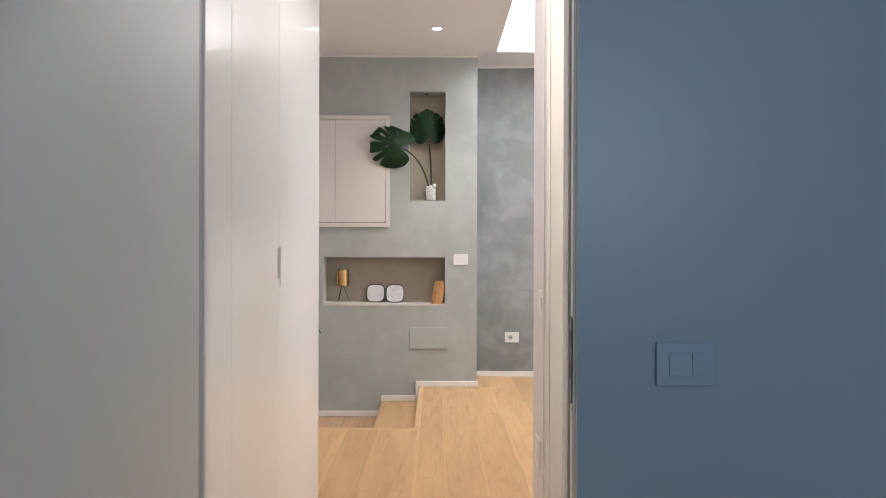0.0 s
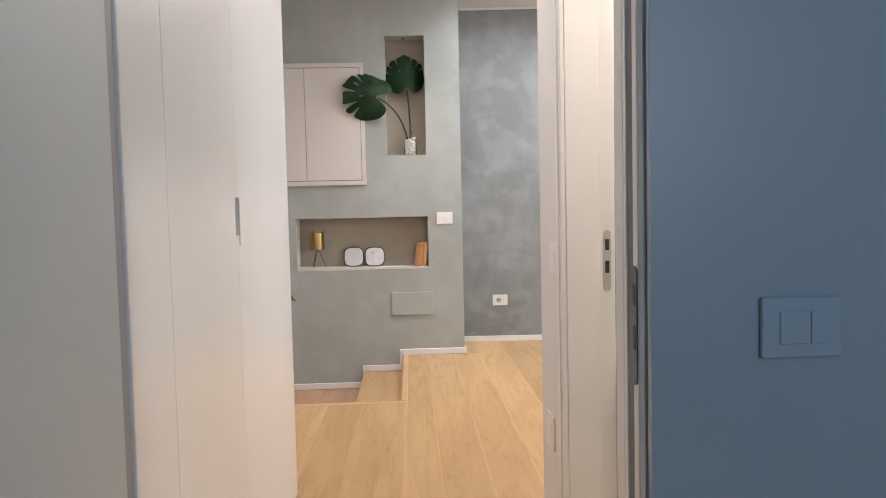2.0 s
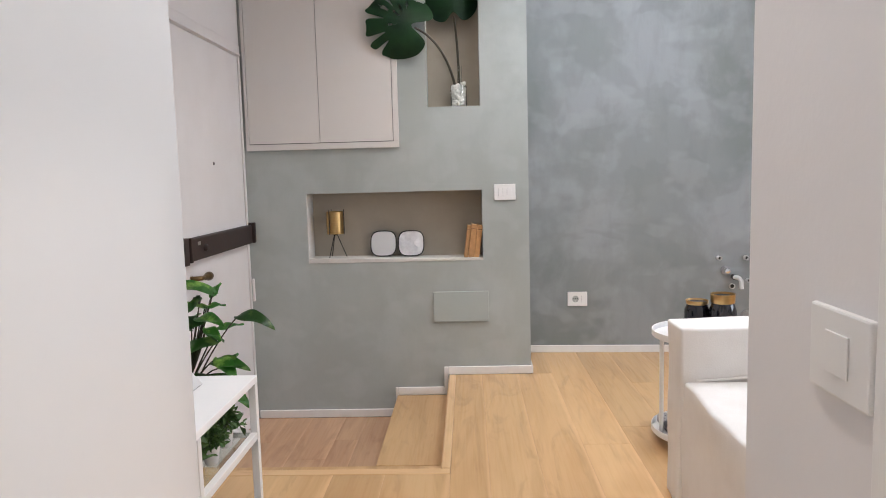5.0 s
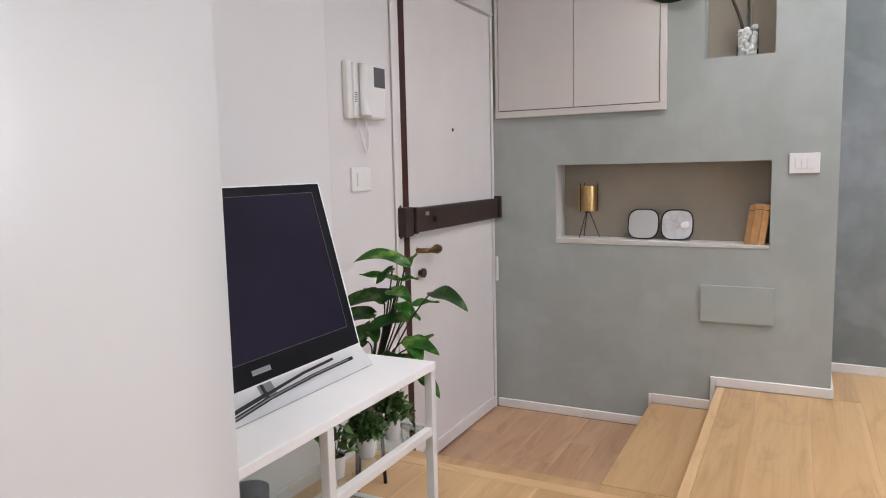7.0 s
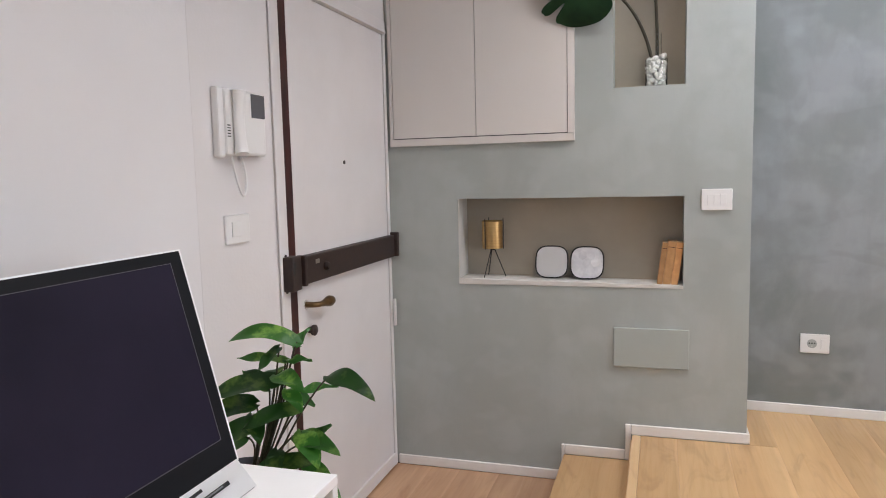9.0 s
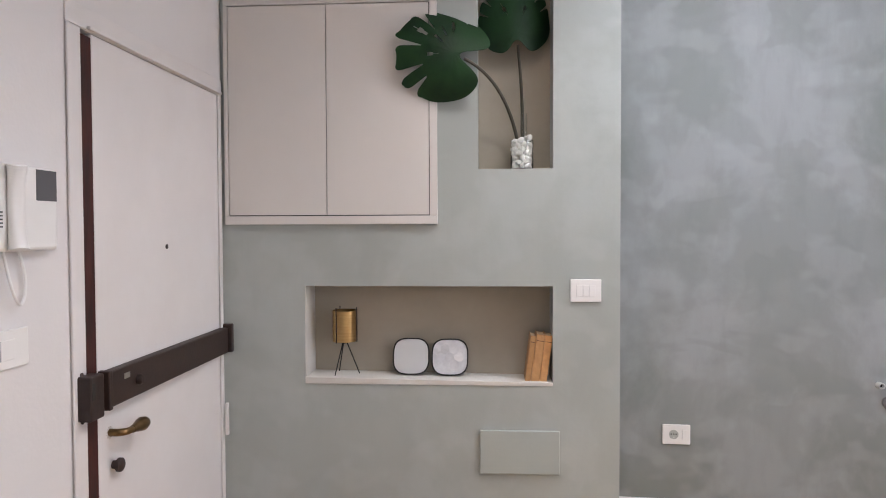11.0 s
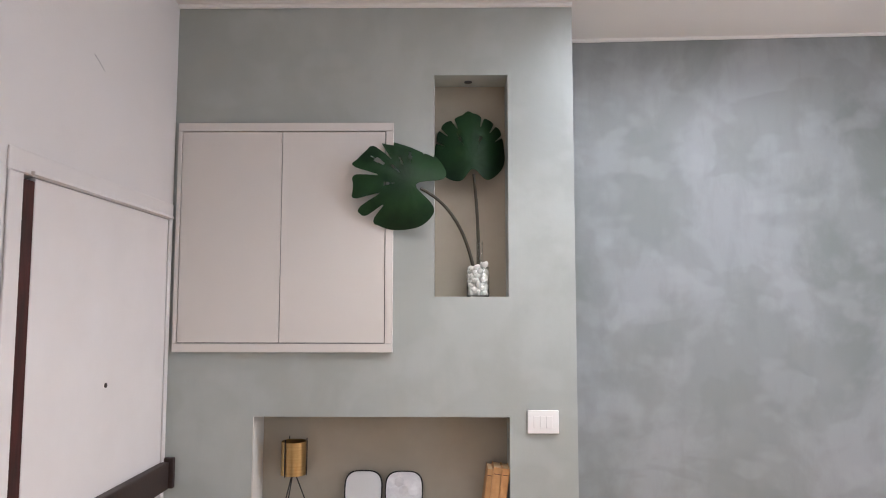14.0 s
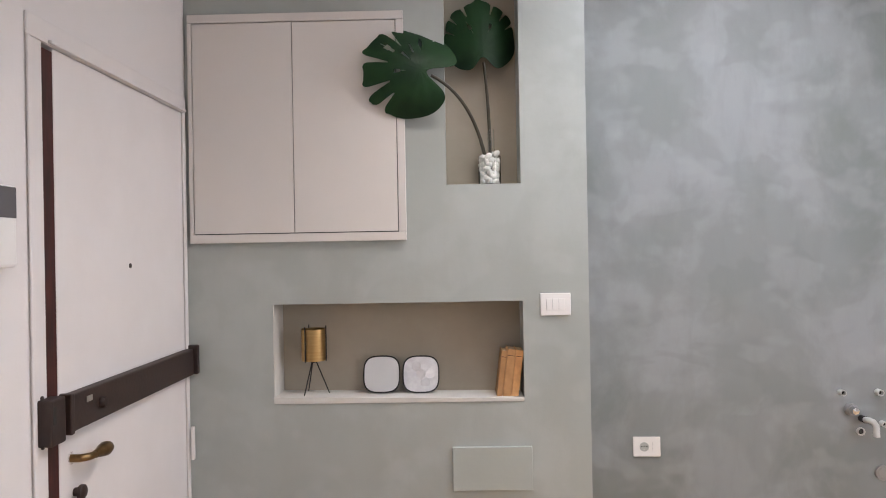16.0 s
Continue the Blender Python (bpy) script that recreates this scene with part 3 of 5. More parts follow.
part("nosing", box(B(), -1.395, EDGE + 0.03, NEAR - 0.045, NEAR + 0.006, -0.022, 0.001, 0.003), OAKEDGEX, steps, "oak nosing board along the step edge")
part("nosing", box(B(), EDGE - 0.006, EDGE + 0.03, NEAR + 0.007, 5.468, -0.022, 0.001, 0.003), OAKEDGE, steps, "oak nosing board along the step edge")

# baseboards follow the steps
def baseboard(name, *boxes):
    bm = B()
    for b in boxes:
        box(bm, *b, 0.003, 1)
    return setting(name, bm, BOARD, "white painted baseboard", "baseboard")


BH = 0.046
baseboard("baseboard_niche", (-1.363, -0.555, 5.468, 5.48, PIT, PIT + BH))
baseboard("baseboard_step", (-0.568, -0.554, 5.467, 5.48, PIT, STEP + BH), (-0.553, -0.287, 5.468, 5.48, STEP, STEP + BH))
baseboard("baseboard_corner", (-0.286, -0.262, 5.467, 5.48, STEP, BH), (-0.261, 0.222, 5.468, 5.48, 0, BH), (0.21, 0.222, 5.481, 5.922, 0, BH))
setting("baseboard_recess", skewed(box(B(), 0.2225, 3.29, 5.853, 5.865, 0, BH, 0.003, 1)), BOARD, "white painted baseboard", "baseboard")
baseboard("baseboard_entrance", (-1.375, -1.363, 4.225, 4.45, PIT, PIT + BH))
baseboard("baseboard_west", (-1.3755, -1.364, 2.80, 4.03, 0, BH))
baseboard("baseboard_corridor", (0.25, 0.262, 2.240, 2.561, 0, BH))

# bathroom door frame: jamb with rebate and casing
frame_bath = thing("door_frame", (0.262, 2.17, 0), "cream white door frame of the bathroom doorway", "door frame", "", "structure")
bm = box(B(), 0.262, 0.357, 2.165, 2.187, 0, 2.11, 0.002)
part("jamb", bm, SATIN, frame_bath)
part("rebate", box(B(), 0.3585, 0.405, 2.178, 2.187, 0, 2.11, 0.002), SATIN, frame_bath)
part("casing", box(B(), 0.247, 0.262, 2.166, 2.232, 0, 2.11, 0.004), SATIN, frame_bath)
part("casing_bead", box(B(), 0.243, 0.247, 2.185, 2.212, 0, 2.11, 0.0015), SATIN, frame_bath)
part("jamb", box(B(), 0.262, 0.40, 1.535, 1.552, 0, 2.11, 0.002), SATIN, frame_bath)
part("casing", box(B(), 0.247, 0.262, 1.486, 1.551, 0, 2.11, 0.004), SATIN, frame_bath)
part("head", box(B(), 0.247, 0.40, 1.486, 2.232, 2.11, 2.175, 0.003), SATIN, frame_bath)


def strike(parent, m, L, W, mat):
    """A latch plate with rounded ends, two slots and three screws; local x across, z along, y out."""
    bm = B()
    outline = []
    for k in range(26):
        a = math.pi * (k if k < 13 else k - 1) / 12
        outline.append((W / 2 * math.cos(a), math.copysign(L / 2 - W / 2, 1 if k < 13 else -1) + W / 2 * math.sin(a)))
    lo = [bm.verts.new((x, 0, z)) for x, z in outline]
    hi = [bm.verts.new((x, 0.002, z)) for x, z in outline]
    bm.faces.new(lo)
    bm.faces.new(hi[::-1])
    for k in range(len(lo)):
        bm.faces.new((lo[k], lo[k - 1], hi[k - 1], hi[k]))
    bm.transform(m)
    p = part("strike_plate", bm, mat, parent, "steel strike plate with two slots")
    for z0, z1 in ((L * 0.17, L * 0.35), (-L * 0.20, 0.0)):
        bm = box(B(), -W * 0.27, W * 0.27, 0.002, 0.0026, z0, z1)
        bm.transform(m)
        part("slot", bm, DARKSLOT if mat == STEEL else BLACK, p)
    for z in (L * 0.45, L * 0.09, -L * 0.45):
        bm = cyl(B(), (0, 0.002, z), (0, 0.0024, z), 0.0035, seg=12)
        bm.transform(m)
        part("screw", bm, mat, p)


strike(frame_bath, pose(0.3815, 2.178, 0.933, 0, 0, 180), 0.176, 0.022, STEEL)

# bedroom doorway: blue jamb, grey hinge jamb, white leaf standing open
frame_bed = thing("door_frame", (0.155, 1.2, 0), "blue painted door frame of the bedroom doorway", "door frame", "", "structure")
part("rebate_strip", box(B(), 0.1535, 0.1755, 1.1505, 1.1755, 0, 2.13, 0.003), DARKSTRIP, frame_bed, "dark strip in the door rebate")
part("rebate", box(B(), 0.150, 0.1755, 1.176, 1.204, 0, 2.13, 0.003), BLUE, frame_bed)
part("latch_strip", box(B(), 0.150, 0.1755, 1.2045, 1.2265, 0, 2.13, 0.002), SATIN, frame_bed, "pale painted latch strip")
part("jamb", box(B(), 0.1515, 0.1755, 1.227, 1.256, 0, 2.13, 0.003), DARKSTRIP, frame_bed, "dark grey jamb edge")
part("casing", box(B(), 0.150, 0.1755, 1.2565, 1.27, 0, 2.13, 0.002), SATIN, frame_bed, "cream white outer casing")
part("casing", box(B(), 0.150, 0.235, 1.2705, 1.317, 0, 2.13, 0.004), SATIN, frame_bed, "cream white outer casing")
part("hinge_jamb", box(B(), -0.676, -0.640, 1.3185, 1.3575, 0, 2.13, 0.002), GREYPAINT, frame_bed)
part("back_jamb", box(B(), -0.71, -0.6765, 1.2625, 1.3575, 0, 2.13, 0.002), GREYPAINT, frame_bed)
part("head", box(B(), -0.676, 0.176, 1.2625, 1.286, 2.0, 2.13, 0.002), SATIN, frame_bed)
strike(frame_bed, pose(0.150, 1.2155, 0.91, 0, 0, 90), 0.176, 0.021, DULL)
leaf = thing("door_1", (-0.652, 1.25, 0), "plain white bedroom door leaf standing open, coloured pale grey for dim light", "door", "", "structure")
part("leaf", box(B(), -0.672, -0.632, 0.47, 1.315, 0.008, 2.0, 0.003), LEAFDIM, leaf)
for z in (0.25, 1.75):
    part("hinge", cyl(B(), (-0.668, 1.3168, z - 0.045), (-0.668, 1.3168, z + 0.045), 0.0015, seg=12), STEEL, leaf, smooth=True)

# entrance door
ent = thing("door_2", (-1.375, 5.0, PIT), "old white painted entrance door with a dark steel bar lock", "door", "", "structure")
part("leaf", box(B(), -1.435, -1.374, 4.568, 5.4365, PIT + 0.008, 1.8095, 0.003), DOORWHITE, ent)
part("jamb", box(B(), -1.50, -1.3745, 4.5135, 4.567, PIT, 1.80, 0.002), MAHOGANY, ent, "dark red wood rebate of the frame")
part("casing", box(B(), -1.375, -1.371, 4.450, 4.513, PIT, 1.812, 0.003), DOORWHITE, ent)
part("casing_bead", box(B(), -1.371, -1.365, 4.446, 4.460, PIT, 1.812, 0.003), DOORWHITE, ent)
part("head_casing", box(B(), -1.375, -1.368, 4.446, 5.47, 1.8125, 1.872, 0.003), DOORWHITE, ent)
part("head_bead", box(B(), -1.368, -1.356, 4.535, 5.45, 1.813, 1.823, 0.003), DOORWHITE, ent)
part("casing", box(B(), -1.375, -1.368, 5.437, 5.4665, PIT, 1.812, 0.004), DOORWHITE, ent)
part("kick_board", box(B(), -1.374, -1.362, 4.60, 5.43, PIT + 0.01, PIT + 0.068, 0.003), DOORWHITE, ent)
part("peephole", lathe(B(), [(0.008, 0), (0.008, 0.003), (0.003, 0.004)], m=pose(-1.3745, 4.99, 1.222, 0, 90, 0), seg=16), BROWN, ent)
bar = part("bar", box(B(), -1.383, -1.345, 4.576, 5.452, 0.783, 0.885, 0.006), BROWN, ent, "dark brown steel security bar across the door")
part("end_cap", box(B(), -1.384, -1.340, 4.570, 4.588, 0.779, 0.889, 0.004), BROWN, bar)
part("lock_knob", lathe(B(), [(0.016, 0), (0.016, 0.008), (0.012, 0.016), (0.0, 0.017)], m=pose(-1.345, 4.735, 0.832, 0, 90, 0), seg=20), BROWN, bar, smooth=True)
part("name_plate", box(B(), -1.345, -1.3435, 4.655, 4.685, 0.850, 0.866), STEEL, bar, "tiny pale name plate")
keeper = part("keeper", box(B(), -1.383, -1.335, 4.470, 4.536, 0.774, 0.893, 0.005), BROWN, ent, "dark brown steel bolt keeper")
part("slot", box(B(), -1.335, -1.334, 4.476, 4.490, 0.83, 0.875), DARKSLOT, keeper)
for z in (0.771, 0.896):
    part("screw", lathe(B(), [(0.006, 0), (0.006, 0.004), (0.003, 0.006)], m=pose(-1.372, 4.488, z, 0, 90, 0), seg=12), BROWN, keeper)
part("keeper", box(B(), -1.383, -1.332, 5.455, 5.4785, 0.784, 0.898, 0.004), BROWN, ent, "dark brown steel bolt keeper")
handle = part("handle", tube(B(), [(-1.383, 4.625, 0.703), (-1.35, 4.625, 0.703), (-1.338, 4.632, 0.703), (-1.332, 4.645, 0.702), (-1.332, 4.675, 0.70)], 0.011, 0.010, 16), BRASS, ent, "aged brass lever handle", True)
part("grip", lathe(B(), [(0.0, 0), (0.011, 0.003), (0.012, 0.015), (0.018, 0.042), (0.021, 0.060), (0.017, 0.078), (0.0, 0.088)], m=pose(-1.332, 4.668, 0.7, -90, 0, 0), seg=24), BRASS, handle, smooth=True)
part("rose", lathe(B(), [(0.026, 0), (0.026, 0.005), (0.018, 0.009)], m=pose(-1.383, 4.625, 0.703, 0, 90, 0), seg=24), BRASS, handle, smooth=True)
knob = part("lock_knob", lathe(B(), [(0.012, 0), (0.012, 0.02), (0.020, 0.024), (0.020, 0.034), (0.014, 0.038), (0, 0.038)], m=pose(-1.383, 4.640, 0.606, 0, 90, 0), seg=20), BROWN, ent, smooth=True)
part("rose", box(B(), -1.383, -1.379, 4.615, 4.66, 0.57, 0.64, 0.002), BROWN, knob)
part("latch", box(B(), -1.36, -1.348, 5.442, 5.462, 0.45, 0.58, 0.004), DOORWHITE, ent, "white painted hinge plate")

# ---------- things: corridor ----------
ward = thing("wardrobe", (-0.9, 2.0, 0), "tall white lacquered built-in wardrobe with flat doors", "wardrobe")
part("body", box(B(), -1.25, -0.662, 1.36, 2.752, 0.0, H - 0.004), SATIN, ward)
part("plinth", box(B(), -0.661, -0.648, 1.362, 2.750, 0.001, 0.058), SATIN, ward)
for a, b in ((1.360, 1.5592), (1.5608, 2.0822), (2.0838, 2.7520)):
    bm = box(B(), -0.661, -0.635, a, b, 0.06, H - 0.006, 0.0015, 1)
    for v in bm.verts:
        if v.co.x > -0.65:  # front skewed to fit the camera's view
            v.co.x += 0.018 * max(0.0, v.co.y - 2.0845) / 0.668
    part("door", bm, LACQUER, ward)
# flat grey patch that stands in for the shade inside the finger recess
pull = part("handle", box(B(), -0.6352, -0.6335, 2.066, 2.100, 1.032, 1.132, 0.0006, 1), ALU, ward, "finger recess between the doors, drawn as a flat grey patch")
part("lip", box(B(), -0.6334, -0.630, 2.096, 2.100, 1.004, 1.134, 0.001), LACQUER, pull)


def wall_plate(name, label, m, w, h, inserts, mat, group=""):
    """A switch or socket plate; local x across, z up, y out of the wall."""
    t = thing(name, m.translation, label, "switch" if "switch" in name else "socket", group)
    t.matrix_basis = m

    def put(pname, bm, mt, parent=t, lab=""):
        bm.transform(m)
        return part(pname, bm, mt, parent, lab)
    put("plate", box(B(), -w / 2, w / 2, 0, 0.009, -h / 2, h / 2, 0.003), mat)
    for kind, x, iw, ih in inserts:
        if kind == "rocker":
            put("rocker", box(B(), x - iw / 2, x + iw / 2, 0.009, 0.0115, -ih / 2, ih / 2, 0.001), mat)
            put("gap", box(B(), x + iw / 2, x + iw / 2 + 0.0008, 0.009, 0.0096, -ih / 2, ih / 2), INKGREY if mat == PLASTIC else BLUEPLASTIC)
        else:
            s = put("outlet", cyl(B(), (x, 0.009, 0), (x, 0.0098, 0), 0.019, seg=28), PLASTIC, t, "round socket outlet")
            put("ring", lathe(B(), [(0.0192, 0.0), (0.0208, 0.0), (0.0208, 0.0012), (0.0192, 0.0012)], m=pose(x, 0.009, 0, -90, 0, 0), seg=28), GROUT, s)
            for dx in (-0.011, 0.0, 0.011):
                put("hole", cyl(B(), (x + dx, 0.0098, 0.002), (x + dx, 0.0103, 0.002), 0.0034, seg=12), DARKSLOT, s)
            put("earth_clip", box(B(), x - 0.003, x + 0.003, 0.0098, 0.0103, -0.016, -0.009), STEEL, s)
    return t


SW3 = [("rocker", -0.024, 0.023, 0.045), ("rocker", 0.0, 0.023, 0.045), ("rocker", 0.024, 0.023, 0.045)]
wall_plate("light_switch", "white three-way light switch beside the niches", pose(0.077, 5.48, 1.034, 0, 0, 180), 0.119, 0.088, SW3, PLASTIC)
wall_plate("wall_socket", "white wall socket plate on blue-grey plaster", pose(0.545, 5.95 - 0.055 * 0.345, 0.342, 0, 0, 176.85), 0.122, 0.09, [("outlet", 0.012, 0, 0), ("rocker", -0.036, 0.02, 0.045)], PLASTIC)
wall_plate("light_switch", "white light switch on the corridor wall", pose(0.262, 2.308, 0.935, 0, 0, 90), 0.119, 0.094, [("rocker", 0, 0.045, 0.045)], PLASTIC)
wall_plate("wall_socket", "white low wall plate on the corridor wall", pose(0.262, 2.40, 0.375, 0, 0, 90), 0.10, 0.11, [("rocker", 0, 0.045, 0.045)], PLASTIC)
wall_plate("light_switch", "white light switch under the intercom", pose(-1.375, 4.213, 1.012, 0, 0, -90), 0.125, 0.088, [("rocker", 0.01, 0.045, 0.045)], PLASTIC)
wall_plate("light_switch", "blue painted light switch on the blue wall", pose(0.350, 1.135, 0.916, 0, 0, 180), 0.112, 0.083, [("rocker", 0.011, 0.042, 0.044), ("rocker", -0.022, 0.022, 0.044)], BLUEPLASTIC)

# ---------- things: bathroom ----------
van = thing("vanity", (0.9, 2.3, 0.3), "beige fronted bathroom vanity hung on the wall", "cabinet")
part("body", box(B(), 0.425, 1.40, 2.145, 2.487, 0.22, 0.637), CERAMIC, van)
for a, b in ((0.443, 0.895), (0.905, 1.39)):
    part("door", box(B(), a, b, 2.127, 2.144, 0.235, 0.612, 0.002), VANITY, van)
part("worktop", box(B(), 0.424, 1.405, 2.12, 2.487, 0.6375, 0.66, 0.003), CERAMIC, van, "white glossy worktop")
bowl = thing("wash_bowl", (0.825, 2.30, 0.66), "round white ceramic wash bowl on the worktop", "sink")
part("bowl", lathe(B(), [(0.055, 0), (0.073, 0.004), (0.138, 0.06), (0.188, 0.15), (0.191, 0.157), (0.186, 0.157), (0.133, 0.07), (0.065, 0.02), (0.0, 0.016)], (0.825, 2.30, 0.66), 40), CERAMIC, bowl, smooth=True)
TX, TY = 0.686, 2.44
tap = thing("basin_tap", (TX, TY, 0.66), "tall chrome basin mixer tap on the worktop", "tap")
part("body", lathe(B(), [(0.029, 0), (0.029, 0.004), (0.027, 0.008), (0.021, 0.07), (0.0175, 0.12), (0.017, 0.25), (0.019, 0.253), (0.019, 0.297), (0.016, 0.301), (0.0, 0.302)], (TX, TY, 0.66), 28), CHROME, tap, smooth=True)
part("spout", box(B(), TX + 0.012, TX + 0.15, TY - 0.012, TY + 0.008, 0.906, 0.918, 0.005), CHROME, tap)
part("lever", tube(B(), [(TX, TY, 0.957), (TX + 0.04, TY - 0.002, 0.959), (TX + 0.13, TY - 0.006, 0.955)], 0.006, 0.005), CHROME, tap, smooth=True)
part("side_lever", lathe(B(), [(0.005, 0), (0.009, 0.01), (0.012, 0.05), (0.009, 0.085), (0.0, 0.09)], (TX + 0.016, TY - 0.022, 0.80), 16), CHROME, tap, smooth=True)
soap = thing("soap_dispenser", (0.498, 2.385, 0.66), "beige soap dispenser with a steel pump on the worktop", "soap dispenser")
part("bottle", lathe(B(), [(0.032, 0), (0.035, 0.006), (0.034, 0.105), (0.030, 0.124), (0.013, 0.130), (0.0, 0.130)], (0.498, 2.385, 0.66), 28), SOAP, soap, smooth=True)
part("pump", lathe(B(), [(0.012, 0.130), (0.012, 0.146), (0.005, 0.148), (0.005, 0.170), (0.009, 0.172), (0.009, 0.184), (0, 0.185)], (0.498, 2.385, 0.66), 16), STEEL, soap, smooth=True)
mir = thing("bathroom_mirror", (0.808, 2.47, 1.632), "large round frameless bathroom mirror on the wall", "mirror")
part("backing", cyl(B(), (0.808, 2.487, 1.632), (0.808, 2.466, 1.632), 0.40, seg=72), GREYPAINT, mir)
part("mirror_glass", cyl(B(), (0.808, 2.4655, 1.632), (0.808, 2.461, 1.632), 0.412, seg=72), MIRROR, mir)
tiles = setting("wall_tiles", box(B(), 0.392, 1.898, 2.482, 2.4875, 0.662, 1.171), GROUT, "green glazed tiles above the vanity", "tiles")
for i in range(3):
    for z0, z1 in ((0.663, 0.873), (0.876, 1.171)):
        part("tile", box(B(), 0.393 + i * 0.5, 0.393 + i * 0.5 + 0.497, 2.476, 2.482, z0, z1, 0.001, 1), GREENTILE, tiles)

# ---------- things: entrance wall ----------
cab = thing("wall_cabinet", (-0.94, 5.47, 1.3), "cream two-door cabinet built into the plaster wall", "cabinet")
bm = box(B(), -1.356, -0.502, 5.462, 5.4795, 1.297, 1.330, 0.002)
box(bm, -1.356, -0.502, 5.462, 5.4795, 2.166, 2.199, 0.002)
box(bm, -1.356, -1.340, 5.462, 5.4795, 1.3305, 2.1655, 0.002)
box(bm, -0.532, -0.502, 5.462, 5.4795, 1.3305, 2.1655, 0.002)
part("frame", bm, CREAM, cab)
part("backing", box(B(), -1.339, -0.533, 5.474, 5.4795, 1.331, 2.165), DARKSLOT, cab)
part("door", box(B(), -1.337, -0.9435, 5.464, 5.4735, 1.334, 2.162, 0.001), CREAM, cab)
part("door", box(B(), -0.9405, -0.535, 5.464, 5.4735, 1.334, 2.162, 0.001), CREAM, cab)
pan = thing("access_panel", (-0.18, 5.475, 0.39), "sage painted access panel set on the wall", "panel")
part("panel", box(B(), -0.337, -0.024, 5.466, 5.4795, 0.307, 0.480, 0.003), SAGEPANEL, pan)

phone = thing("intercom", (-1.375, 4.26, 1.33), "white wall intercom handset with a small dark screen", "intercom")
part("base", box(B(), -1.375, -1.345, 4.150, 4.362, 1.232, 1.425, 0.008), PLASTIC, phone)
part("rest", box(B(), -1.375, -1.350, 4.120, 4.149, 1.225, 1.428, 0.006), PLASTIC, phone)
bm = B()
path = [(-1.326 - 0.010 * math.sin(math.pi * k / 12), 4.193 + 0.007 * math.sin(math.pi * k / 12), 1.236 + 0.0155 * k) for k in range(13)]
tube(bm, path, 0.022, 0.022, 16)
for v in bm.verts:  # flatter towards the wall, thicker at both ends
    k = (v.co.z - 1.236) / 0.186
    mid = -1.326 - 0.010 * math.sin(math.pi * k)
    v.co.x = mid + (v.co.x - mid) * (0.62 + 0.30 * abs(2 * k - 1) ** 3)
hs = part("handset", bm, PLASTIC, phone, "curved white handset", True)
for k in range(5):
    part("slot", box(B(), -1.3447, -1.3440, 4.153, 4.168, 1.285 + k * 0.008, 1.288 + k * 0.008), DARKSLOT, phone)
part("screen", box(B(), -1.345, -1.3435, 4.282, 4.357, 1.348, 1.420, 0.0005, 1), GREYPLASTIC, phone, "small dark grey screen")
cord = bez((-1.362, 4.19, 1.232), (-1.35, 4.22, 1.06), (-1.362, 4.26, 1.13), 8) + bez((-1.362, 4.26, 1.13), (-1.365, 4.275, 1.18), (-1.362, 4.24, 1.232), 8)[1:]
part("cord", tube(B(), cord, 0.0035, seg=8), PLASTIC, phone, "white hanging cord", True)

crack = thing("wall_crack", (-1.3748, 4.86, 2.235), "short hairline crack in the white wall", "crack")
part("line", tube(B(), [(-1.3748, 4.838, 2.248), (-1.3748, 4.862, 2.238), (-1.3748, 4.905, 2.216)], 0.0016, 0.0008, 6), INKGREY, crack)

# niche lamp
lp = thing("table_lamp", (-0.895, 5.555, 0.682), "small brushed gold lamp on black tripod legs in the niche", "lamp")
cx, cy = -0.895, 5.555
part("shade", lathe(B(), [(0.048, 0.138), (0.049, 0.136), (0.049, 0.262), (0.047, 0.264), (0.0475, 0.258), (0.0465, 0.14), (0.0, 0.139)], (cx, cy, 0.681), 40), GOLD, lp, "brushed gold drum shade", True)
for a in (-28, 92, 212):
    x, y = cx + 0.0515 * math.sin(radians(a)), cy - 0.0515 * math.cos(radians(a))
    part("rod", cyl(B(), (x, y, 0.814), (x, y, 0.957), 0.0022, seg=8), BLACK, lp)
    fx, fy = cx + 0.062 * math.sin(radians(a)), cy - 0.058 * math.cos(radians(a))
    part("leg", tube(B(), [(cx + 0.006 * math.sin(radians(a)), cy - 0.006 * math.cos(radians(a)), 0.822), (fx, fy, 0.683)], 0.0026, 0.0022, 8), BLACK, lp)
part("hub", cyl(B(), (cx, cy, 0.808), (cx, cy, 0.821), 0.012, seg=16), BLACK, lp)


def squircle(r, n=64, p=3.2):
    out = []
    for k in range(n):
        a = 2 * math.pi * k / n
        c, s = math.cos(a), math.sin(a)
        out.append((r * math.copysign(abs(c) ** (2 / p), c), r * math.copysign(abs(s) ** (2 / p), s)))
    return out


def prism(bm, outline, y0, y1, m):
    a = [bm.verts.new(m @ Vector((x, y0, z))) for x, z in outline]
    b = [bm.verts.new(m @ Vector((x, y1, z))) for x, z in outline]
    bm.faces.new(a)
    bm.faces.new(b[::-1])
    for k in range(len(a)):
        bm.faces.new((a[k], a[k - 1], b[k - 1], b[k]))
    return bm


def ring(bm, outer, inner, y0, y1, m):
    vs = [[bm.verts.new(m @ Vector((x, y, z))) for x, z in o] for o, y in ((outer, y0), (outer, y1), (inner, y1), (inner, y0))]
    n = len(outer)
    for a, b in zip(vs, vs[1:] + vs[:1]):
        for k in range(n):
            bm.faces.new((a[k], a[(k + 1) % n], b[(k + 1) % n], b[k]))
    return bm


